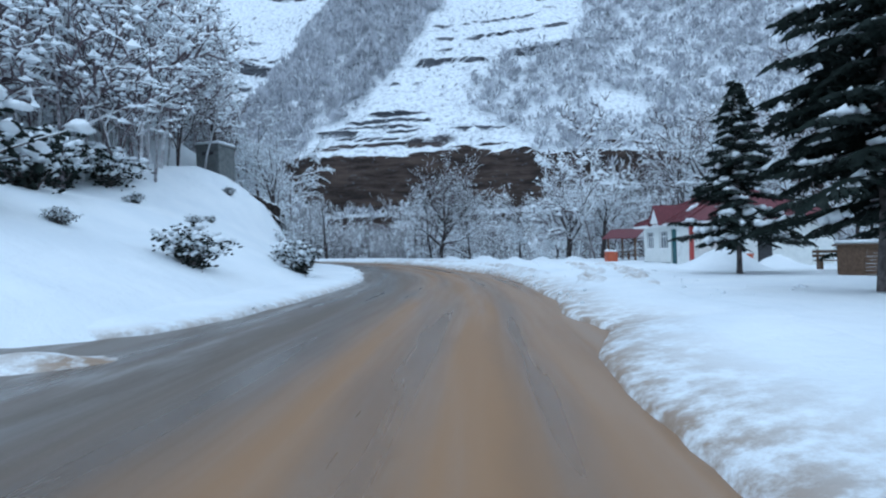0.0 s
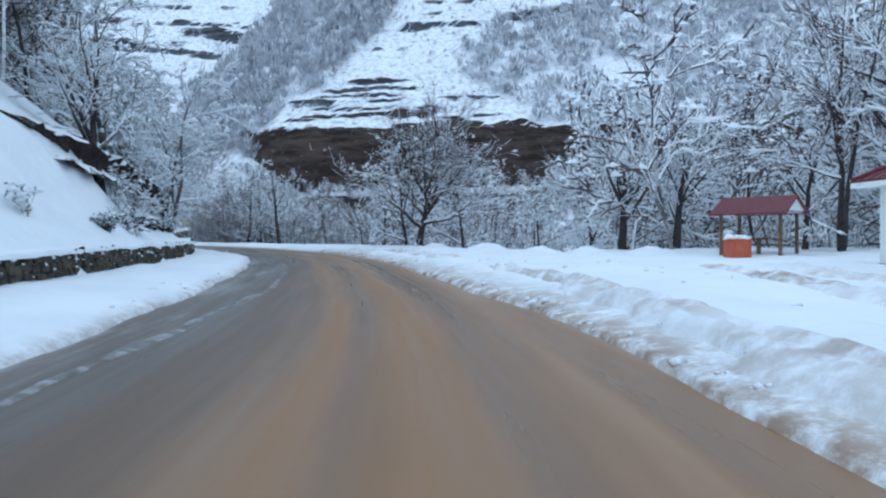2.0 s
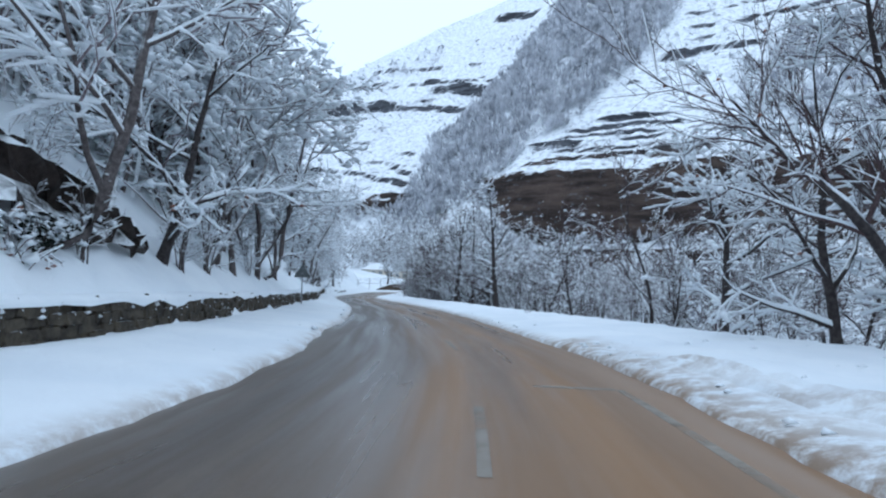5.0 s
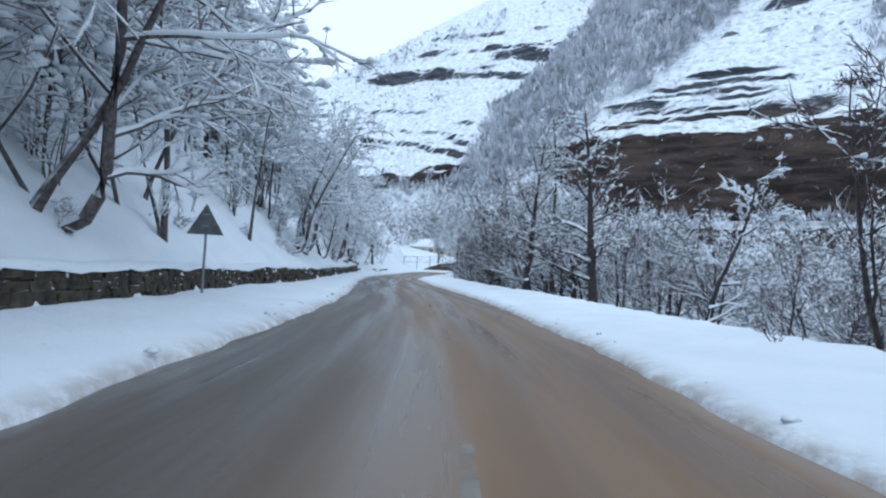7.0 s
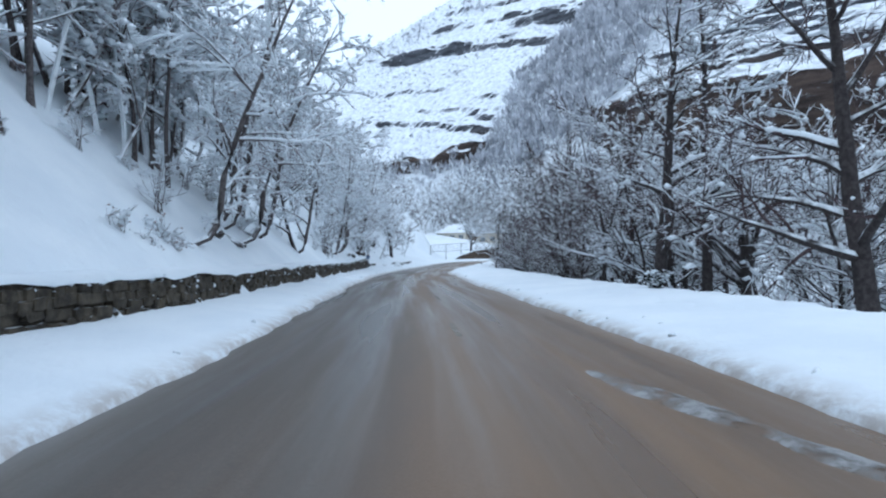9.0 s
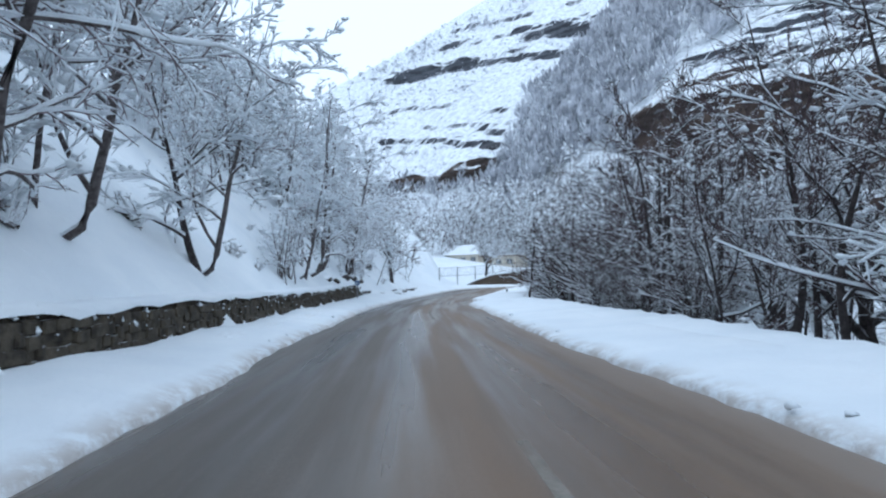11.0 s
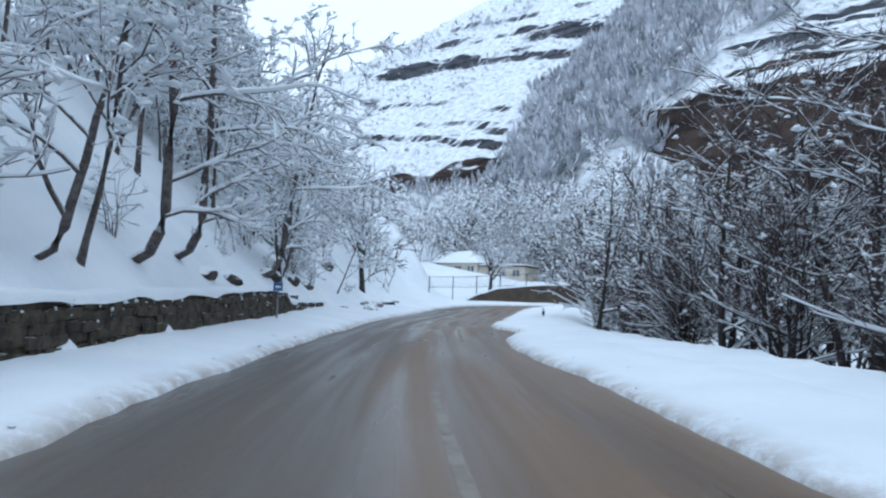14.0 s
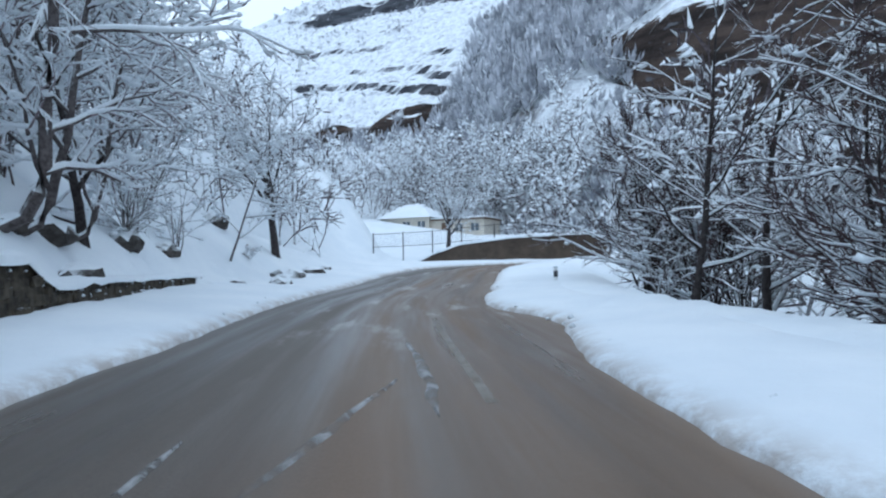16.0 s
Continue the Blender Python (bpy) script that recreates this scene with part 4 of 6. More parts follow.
for k, x, y, s in [("tall", -16.6, 61.3, 1.2), ("oak_b", -12.8, 63.2, 1.0), ("bent_b", -16.8, 75.6, 1.4), ("low", -16.6, 69.5, 1.3), ("low_b", -19.5, 80, 1.4),
                   ("thin_b", -34.8, 103.9, 1.2), ("thin", -24.8, 91.0, 1.75), ("thin_b", -28.6, 97.0, 1.6), ("thin", -22.4, 87.2, 1.7), ("thin", -29.2, 96.8, 0.9), ("bent", -39.5, 111.5, 1.0), ("bent", -42.7, 114.3, 1.05), ("bent_b", -43.2, 115.2, 1.1),
                   ("bent", -42.9, 115.8, 1.0), ("bent_b", -45.4, 118.6, 1.1), ("thin", -38.6, 106.4, 1.2), ("bent_b", -47.4, 123.2, 0.95), ("low_b", -47.6, 123.1, 1.1), ("bush", -53.7, 133.0, 1.1),
                   ("bent", -58.4, 137.3, 1.15), ("bent", -60.3, 139.6, 1.1), ("bent_b", -55.6, 134.1, 0.9), ("thin", -55.4, 135.4, 1.0), ("bush", -52.8, 131.4, 1.0), ("low", -65.6, 149.5, 1.1), ("bent_b", -66.7, 149.0, 0.9), ("bent_b", -65.0, 146.9, 1.1),
                   ("bent", -64.6, 146.4, 1.15), ("bush", -72.4, 155.2, 1.0), ("bush", -70.1, 154.7, 0.8), ("bush", -66.8, 151.7, 1.0), ("oak_b", -73.0, 162.9, 1.1), ("thin_b", -22.5, 85, 1.4), ("bent", -26.5, 92, 1.2)]:
    plant(k, x, y, s, group=SLOPE)
plant("oak", -76.6, 189.6, 0.95)
for x, y, s in [(-9.6, 30.4, 2.7), (-11.2, 35.8, 1.9), (-15.5, 42.9, 2.3), (-14.3, 44.6, 1.7), (-5.4, 34.6, 1.15), (-8.1, 33.0, 0.45), (-11.7, 42.5, 0.5), (-4.5, 41.6, 1.1), (-5.2, 42.8, 1.0),
                (-8.8, 41.7, 0.4), (-9.9, 45.5, 0.35), (-6.2, 37.2, 0.4), (-11.9, 52.3, 0.55), (-27.8, 117.4, 0.5), (-16.2, 74.9, 0.7), (-15.0, 73.0, 0.55), (-12.6, 66.0, 0.6), (-11.0, 62.6, 0.8), (-9.9, 60.2, 0.6), (-13.2, 69.0, 0.6), (-14.3, 71.4, 0.75), (-15.4, 73.7, 0.6), (-12.3, 67.2, 0.5)]:
    plant("leafy", x, y, s, group="shrubs on the bank")


def scatter(count, s0, s1, d0, d1, kinds, lo, hi, group, open_snow=None):
    """Woodland between two distances from the road; negative is left."""
    i0, i1 = (int(np.argmin(np.abs(ALONG - ALONG_AT(s)))) for s in (s0, s1))
    for _ in range(count):
        i, d = random.randrange(i0, i1), random.uniform(d0, d1)
        x, y = LINE[i] + RIGHT[i] * d
        _j, real = near_road([x], [y])
        if abs(real[0]) < min(abs(d0), abs(d1)) * 0.9 or (open_snow and open_snow[0] < LINE[i, 1] < open_snow[1]):
            continue
        plant(random.choice(kinds), x, y, random.uniform(lo, hi), lean=(random.uniform(-4, 4), random.uniform(-4, 4)), group=group)


LIGHT = ["thin", "thin_b", "thin_c"]
scatter(18, 82, 112, 15.0, 22, ["brown", "brown_b", "fan_b"], 0.8, 1.15, "wood in the gorge")
scatter(46, 112, 152, 9.0, 18, ["brown", "limbed", "brown_b", "limbed_b", "fan"], 0.9, 1.3, "wood in the gorge")
scatter(7, 84, 106, 8.0, 11.0, ["brown_bush", "brown_b"], 0.45, 0.65, "thicket beside the gorge")
scatter(14, 112, 149, 7.6, 10.5, ["brown_bush", "brown_b"], 0.55, 0.9, "thicket beside the gorge")
scatter(56, 84, 156, -18, -9.4, LIGHT, 1.0, 1.5, SLOPE, (124.5, 130.5))
scatter(14, 58, 84, -19, -12.5, ["brown", "brown_b", "thin"], 0.9, 1.3, SLOPE)
scatter(34, 79, 103, -13, -7.6, LIGHT, 1.1, 1.75, SLOPE)
scatter(20, 112, 124, -14, -7.6, LIGHT, 1.1, 1.6, SLOPE)
scatter(12, 131, 158, -14, -9.5, LIGHT, 0.95, 1.4, SLOPE)
for k, x, y, s in [("bush", -16.4, 76.2, 0.6), ("bush", -14.4, 71.6, 0.55), ("small", -15.5, 74.1, 1.2), ("bush", -11.5, 63.2, 0.6), ("small", -10.7, 61.8, 1.2), ("bush_b", -21.0, 83.3, 0.7),
                   ("bush_b", -19.2, 80.6, 0.6), ("small", -9.9, 55.2, 1.1), ("small", -38.3, 109.7, 0.9), ("small", -37.6, 109.4, 0.6), ("small", -38.1, 110.8, 0.7), ("small", -52.4, 128.7, 0.6),
                   ("small", -52.0, 127.4, 0.5), ("small", -51.8, 126.9, 0.7), ("bush", -12.9, 65.6, 0.7), ("bush", -13.6, 68.2, 0.6)]:
    plant(k, x, y, s, group="undergrowth above the wall")
scatter(22, 84, 124, -9.5, -7.0, ["bush", "small"], 0.45, 0.8, "undergrowth above the wall")
scatter(6, 130, 156, -9.5, -7.0, ["small", "bush"], 0.4, 0.7, "undergrowth above the wall")
scatter(8, 64, 80, -8.5, -7.4, ["bush", "small"], 0.5, 0.8, "undergrowth above the wall")
scatter(9, 152, 166, -12, -7.5, ["bush", "thin_c", "small", "bush"], 0.6, 1.0, "undergrowth above the wall")
rng = np.random.default_rng(5)


def wood_spots(n, x0, x1, y0, y1, keep, lo, hi):
    x, y = rng.uniform(x0, x1, n), rng.uniform(y0, y1, n)
    i, d = near_road(x, y)
    k = keep(x, y, d)
    x, y = x[k], y[k]
    return np.stack([x, y, height(x, y) - 0.1, rng.uniform(lo, hi, len(x))], 1)


def foot_spots(n):
    """Trees at the foot of the cliff."""
    x, y = rng.uniform(-75, 40, n), rng.uniform(200, 223, n)
    return np.stack([x, y, mountain_height(x, y) - 0.2, rng.uniform(1.3, 2.1, n) * np.where((x > -66) & (x < -8), 0.62, 1)], 1)


slope_spots = np.concatenate([wood_spots(820, -105, -8, 12, 165, lambda x, y, d: (d < -15) & (d > -32) & ~((np.abs((y - 128) * 0.8 - (x + 43.5) * 0.6) < 5) & (d > -24)), 1.1, 1.75), wood_spots(330, -48, -8, 38, 80, lambda x, y, d: (d < -13) & (d > -30), 1.1, 1.7), wood_spots(190, -48, -18, 78, 124, lambda x, y, d: (d < -9.5) & (d > -17), 1.1, 1.6), wood_spots(110, -95, -55, 130, 165, lambda x, y, d: (d < -12.5) & (d > -28), 1.1, 1.6)])
joined_wood("slope_wood", slope_spots[slope_spots[:, 1] > 82], "dense frosted wood climbing the slope")
joined_wood("slope_wood", slope_spots[slope_spots[:, 1] <= 82], "dense grey-brown wood with thin snow on the slope", MAT_VALLEY)
joined_wood("valley_wood", np.concatenate([wood_spots(270, -45, 60, 84, 150, lambda x, y, d: (d > 15) & (d < 50), 0.8, 1.3), wood_spots(150, 12, 62, 68, 112, lambda x, y, d: d > 15, 1.4, 2.1), wood_spots(170, -62, -10, 150, 215, lambda x, y, d: d > 9.5, 1.1, 1.6)]), "dense dark wood on the valley floor", MAT_MID, DARK_TREES)
joined_wood("bend_wood", np.concatenate([
    wood_spots(330, -125, -60, 150, 232, lambda x, y, d: (d < -10.5) & ~((x > -97) & (x < -58) & (y > 176 + 0.3 * (-75 - x)) & (y < 212)), 1.1, 1.65),
    wood_spots(110, -105, -50, 212, 232, lambda x, y, d: d < 0, 1.2, 1.8),
    foot_spots(90)]), "frosted wood round the bend", MAT_MID, FULL_TREES)


def far_wood(name, seed, spots, label, per=11, slim=1.05):
    """Distant frosted trees, each a sheaf of upright sprays, as one object."""
    rng = np.random.default_rng(seed)
    n = len(spots)
    base = np.repeat(spots[:, :3], per, 0)
    size = np.repeat(spots[:, 3], per)
    ang, up = rng.uniform(0, 2 * np.pi, n * per), rng.uniform(0.25, 1.0, n * per)
    root = base + np.stack([0.06 * size * np.cos(ang), 0.06 * size * np.sin(ang), size * up * 0.45], 1)
    reach = size * rng.uniform(0.18, 0.36, n * per) * (1.25 - up * 0.7)
    tip = root + np.stack([np.cos(ang) * reach, np.sin(ang) * reach, size * rng.uniform(0.2, 0.5, n * per)], 1)
    wide = np.stack([-np.sin(ang), np.cos(ang), 0 * ang], 1) * (size * rng.uniform(0.035, 0.085, n * per) * slim)[:, None]
    midp = (root + tip) / 2 + np.stack([np.cos(ang) * 0.07 * size, np.sin(ang) * 0.07 * size, 0 * ang], 1)
    v = np.stack([root, midp + wide, tip, midp - wide], 1).reshape(-1, 3)
    f = np.arange(n * per * 4).reshape(-1, 4)[:, [0, 1, 2, 3]]
    tri = np.concatenate([f[:, [0, 1, 3]], f[:, [1, 2, 3]]])
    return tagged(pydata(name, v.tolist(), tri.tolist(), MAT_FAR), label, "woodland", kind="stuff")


def on_mountain(n, x0, x1, y0, y1, lo, hi, keep=None):
    x, y = rng.uniform(x0, x1, n), rng.uniform(y0, y1, n)
    if keep is not None:
        k = keep(x, y)
        x, y = x[k], y[k]
    return np.stack([x, y, mountain_height(x, y) - 0.2, rng.uniform(lo, hi, len(x))], 1)


def in_ravine(x, y):
    """The wooded gully between the far spur and the cliff."""
    edge = 5.0 * fbm(x * 0.12, y * 0.12, 1.0)
    left = np.interp(y, [228, 264, 290, 305, 325, 360, 420], [-112, -115, -118, -106, -98, -82, -62])
    right = np.interp(y, [228, 234, 240, 246, 256, 280, 305, 340, 420], [-66, -62, -56, -48, -40, -30, -20, -6, 20])
    return (x > left + edge) & (x < right + 0.7 * edge)


ravine = on_mountain(6800, -124, 25, 228, 420, 3.5, 9.5, in_ravine)
wooded = np.concatenate([
    on_mountain(8600, -4, 300, 228, 385, 3.5, 7.5, lambda x, y: (fbm(x * 0.05, y * 0.05, 4.0) > -0.6) & (x > np.interp(y, [228, 250, 275, 300, 340, 380], [28, 4, 14, 46, 74, 90]) + 12 * fbm(x * 0.08, y * 0.08, 2.6))),
    on_mountain(2000, -110, 170, 196, 224, 3.0, 5.5),
    on_mountain(700, -190, -100, 215, 262, 4.0, 7.0),
    on_mountain(1500, -240, -95, 262, 380, 0.8, 2.8, lambda x, y: fbm(x * 0.07, y * 0.07, 2.0) > -0.1),
    on_mountain(1100, -110, 20, 232, 330, 0.8, 3.0, lambda x, y: fbm(x * 0.07, y * 0.07, 2.0) > -0.2),
    on_mountain(160, -245, -150, 335, 385, 3.0, 5.5, lambda x, y: np.abs(-(x + 235) * 0.399 + (y - 339) * 0.917) < 9),
])
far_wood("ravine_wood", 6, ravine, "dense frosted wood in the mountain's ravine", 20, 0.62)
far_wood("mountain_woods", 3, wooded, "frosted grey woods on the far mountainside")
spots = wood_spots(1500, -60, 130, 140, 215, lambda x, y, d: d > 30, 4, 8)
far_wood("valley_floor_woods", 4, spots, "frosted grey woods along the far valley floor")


# ---- the stone wall along the slope ----
def stone_wall():
    wall = empty("stone_wall", pose(0, 0, 0), "low rough stone wall capped with snow beside the road", "wall", kind="structure")
    rng = random.Random(3)
    i0, i1 = (int(np.argmin(np.abs(ALONG - ALONG_AT(s)))) for s in (43, 157.5))

    def spot(i, extra):
        return LINE[i] - RIGHT[i] * (HALF + float(wall_at(LINE[i, 1])) + extra)

    def top(i):
        y = LINE[i, 1]
        t = float(np.interp(y, [43, 50, 60, 80, 104, 106, 120, 138, 146.5, 148.6, 149, 157.5], [0.55, 0.95, 1.05, 0.98, 1.02, 1.05, 1.08, 1.15, 1.42, 1.42, 1.0, 0.85]))
        return t + 0.05 * float(fbm(np.array(ALONG[i] * 1.7), np.array(0.0), 0.5))

    # backing, behind the facing stones
    run = []
    for i in range(i0, i1):
        a, b = spot(i, 0.03), spot(i, 0.42)
        run.append((i, a, b))
    v, f = [], []
    for i, a, b in run:
        v += [(a[0], a[1], -0.1), (a[0], a[1], top(i) - 0.05), (b[0], b[1], top(i) - 0.05), (b[0], b[1], -0.1)]
    for k in range(len(run) - 1):
        if run[k + 1][0] - run[k][0] > 1:
            continue
        o = 4 * k
        for c in range(3):
            f.append((o + c, o + 4 + c, o + 5 + c, o + 1 + c))
    pydata("core", v, f, MAT_STONE, wall)
    # snow on the top
    v, f = [], []
    for i, a, b in run:
        c0, c1, c2 = spot(i, -0.09 + 0.04 * rng.random()), spot(i, 0.2), spot(i, 0.7)
        h = top(i)
        v += [(c0[0], c0[1], h - 0.07 - 0.14 * max(0.0, float(fbm(np.array(ALONG[i] * 1.3), np.array(3.0), 0.9)))), (c0[0], c0[1], h + 0.01), (c1[0], c1[1], h + 0.09), (c2[0], c2[1], h + 0.06)]
    for k in range(len(run) - 1):
        if run[k + 1][0] - run[k][0] > 1:
            continue
        o = 4 * k
        for c in range(3):
            f.append((o + c, o + 4 + c, o + 5 + c, o + 1 + c))
    pydata("snow_cap", v, f, MAT_SNOW, wall, "soft cap of snow", True)
    # facing stones: a few shared shapes
    shapes = []
    for _ in range(8):
        b = bmesh.new()
        bmesh.ops.create_cube(b, size=1)
        bmesh.ops.bevel(b, geom=b.edges[:], offset=0.11, segments=1, affect="EDGES")
        for q in b.verts:
            q.co += Vector((rng.gauss(0, 0.035), rng.gauss(0, 0.05), rng.gauss(0, 0.045)))
        me = bpy.data.meshes.new("stone")
        b.to_mesh(me)
        b.free()
        me.materials.append(MAT_STONE)
        shapes.append(me)
    count, extra_v, extra_f = 0, [], []
    s = ALONG[i0]
    for course in range(6):
        s = ALONG[i0] + rng.uniform(0, 0.4)
        while s < ALONG[i1]:
            w = rng.uniform(0.16, 0.55)
            i = int(np.searchsorted(ALONG, s + w / 2))
            h = 0.17
            z = 0.08 + course * h + rng.gauss(0, 0.025)
            if i < i1 and z + h < top(i) - 0.02:
                p, tg = spot(i, 0.07 + rng.uniform(-0.025, 0.025)) + TANG[i] * (s + w / 2 - ALONG[i]), TANG[i]
                m = Matrix.Translation((p[0], p[1], z + h / 2)) @ Matrix.Rotation(math.atan2(tg[1], tg[0]) + rng.gauss(0, 0.03), 4, "Z") @ Matrix.Rotation(rng.gauss(0, 0.04), 4, "Y") @ Matrix.Diagonal((w * rng.uniform(1.0, 1.1), rng.uniform(0.17, 0.24), h * rng.uniform(0.98, 1.2), 1))
                me = rng.choice(shapes)
                if 104 < LINE[i, 1] < 116 and count < 300:
                    ob = new("stone", me)
                    ob.parent, ob.matrix_basis = wall, m
                    count += 1
                else:
                    o = len(extra_v)
                    extra_v += [m @ q.co for q in me.vertices]
                    extra_f += [[o + k for k in g.vertices] for g in me.polygons]
            s += w
    # scraps of snow caught on the face
    spots = []
    for _ in range(800):
        i = rng.randrange(i0, i1)
        p = spot(i, -0.02)
        spots.append((Vector((p[0], p[1], top(i) - abs(rng.gauss(0, 0.26)))), rng.choice((0.02, 0.03, 0.04, 0.06, 0.1))))
    clumps("snow_scrap", rng, spots, MAT_SNOW, wall, "scraps of snow on the stones", "rough")
    # moss and dry tufts along the older stretch
    spots = []
    for _ in range(520):
        i = rng.randrange(i0, int(np.argmin(np.abs(ALONG - ALONG_AT(88)))))
        p = spot(i, -0.03 + 0.1 * rng.random())
        spots.append((Vector((p[0], p[1], top(i) + 0.05 - abs(rng.gauss(0, 0.22)))), rng.choice((0.025, 0.035, 0.05, 0.075))))
    clumps("moss", rng, spots, MAT_MOSS, wall, "olive moss and dry tufts on the stones", "rough")
    tagged(pydata("facing_stones", extra_v, extra_f, MAT_STONE, wall), kind="stuff")


stone_wall()


# ---- dark cut earth above the wall ----
def earth_bank():
    rng = random.Random(8)
    pts = spline([(-14.2, 54.5, 5.6), (-13.2, 58, 5.5), (-12.6, 62, 4.9), (-13.9, 67.5, 4.4), (-15.9, 73.2, 3.9), (-17.4, 76.6, 3.1), (-18.3, 78.6, 2.4)], 0.35)
    v, prof = [], [(0.55, -1.1), (0.3, -0.95), (-0.15, -0.65), (-0.05, -0.45), (0.3, -0.12), (0.25, 0.05), (-0.3, 0.22), (-1.2, 0.1)]
    for k, p in enumerate(pts):
        taper = min(1, k / 6, (len(pts) - 1 - k) / 8)
        for o, h in prof:
            j = 0.16
            v.append((p[0] + o * 0.85 * taper + rng.gauss(0, j * 0.6), p[1] - o * 0.3 + rng.gauss(0, j * 0.5), p[2] + h * (0.35 + 0.65 * taper) + rng.gauss(0, j * 0.5)))
    ob = pydata("earth_bank", v, [q[::-1] for q in grid_faces(len(pts), len(prof))], MAT_EARTH)
    tagged(ob, "dark undercut earth bank with snow along its brow", "earth bank", kind="structure")


earth_bank()


# ---- the house ----
def gable_slab(name, pts, thick, mat, parent, label=""):
    """A flat piece through the given corners, thickened downwards."""
    n = len(pts)
    v = [tuple(p) for p in pts] + [(p[0], p[1], p[2] - thick) for p in pts]
    f = [list(range(n)), list(range(2 * n - 1, n - 1, -1))] + [[i, n + i, n + (i + 1) % n, (i + 1) % n] for i in range(n)]
    return pydata(name, v, f, mat, parent, label)


def pierced(name, x0, x1, ys, zs, holes, mat, parent):
    """One slab between x0 and x1 with openings (y0, y1, z0, z1) cut through it."""
    cy = sorted({*ys, *(v for q in holes for v in q[:2])})
    cz = sorted({*zs, *(v for q in holes for v in q[2:])})
    solid = {(i, j) for i in range(len(cy) - 1) for j in range(len(cz) - 1)
             if not any(q[0] - 1e-6 <= cy[i] and cy[i + 1] <= q[1] + 1e-6 and q[2] - 1e-6 <= cz[j] and cz[j + 1] <= q[3] + 1e-6 for q in holes)}
    bm, seen = bmesh.new(), {}

    def vert(x, i, j):
        if (x, i, j) not in seen:
            seen[x, i, j] = bm.verts.new((x, cy[i], cz[j]))
        return seen[x, i, j]

    for i, j in solid:
        bm.faces.new([vert(x0, i, j), vert(x0, i, j + 1), vert(x0, i + 1, j + 1), vert(x0, i + 1, j)])
        bm.faces.new([vert(x1, i, j), vert(x1, i + 1, j), vert(x1, i + 1, j + 1), vert(x1, i, j + 1)])
        for di, dj, a, b in ((-1, 0, (i, j), (i, j + 1)), (1, 0, (i + 1, j + 1), (i + 1, j)), (0, -1, (i + 1, j), (i, j)), (0, 1, (i, j + 1), (i + 1, j + 1))):
            if (i + di, j + dj) not in solid:
                bm.faces.new([vert(x0, *b), vert(x0, *a), vert(x1, *a), vert(x1, *b)])
    bmesh.ops.recalc_face_normals(bm, faces=bm.faces[:])
    return part(name, bm, mat, parent)


def sash_window(parent, y0, y1, z0, z1, x):
    """A window in a wall that faces -x: frame, transom, mullions, panes and sill."""
    win = pierced("window", x - 0.05, x + 0.06, (y0 - 0.07, y1 + 0.07), (z0 - 0.07, z1 + 0.07), [(y0, y1, z0, z1)], MAT_FRAME, parent)
    box_part("sill", (x - 0.12, x + 0.06, y0 - 0.1, y1 + 0.1, z0 - 0.11, z0 - 0.04), MAT_FRAME, win, label="white sill with a little snow")
    zt = z0 + (z1 - z0) * 0.7
    box_part("transom", (x - 0.04, x + 0.03, y0, y1, zt - 0.025, zt + 0.025), MAT_FRAME, win)
    for k in (1, 2):
        y = y0 + (y1 - y0) * k / 3
        box_part("mullion", (x - 0.04, x + 0.03, y - 0.025, y + 0.025, z0, z1), MAT_FRAME, win)
    for k in range(3):
        a, b = y0 + (y1 - y0) * k / 3 + 0.025, y0 + (y1 - y0) * (k + 1) / 3 - 0.025
        box_part("pane", (x + 0.0, x + 0.012, a, b, z0, zt - 0.025), MAT_GLASS, win, 0)
        box_part("pane", (x + 0.0, x + 0.012, a, b, zt + 0.025, z1), MAT_GLASS, win, 0)


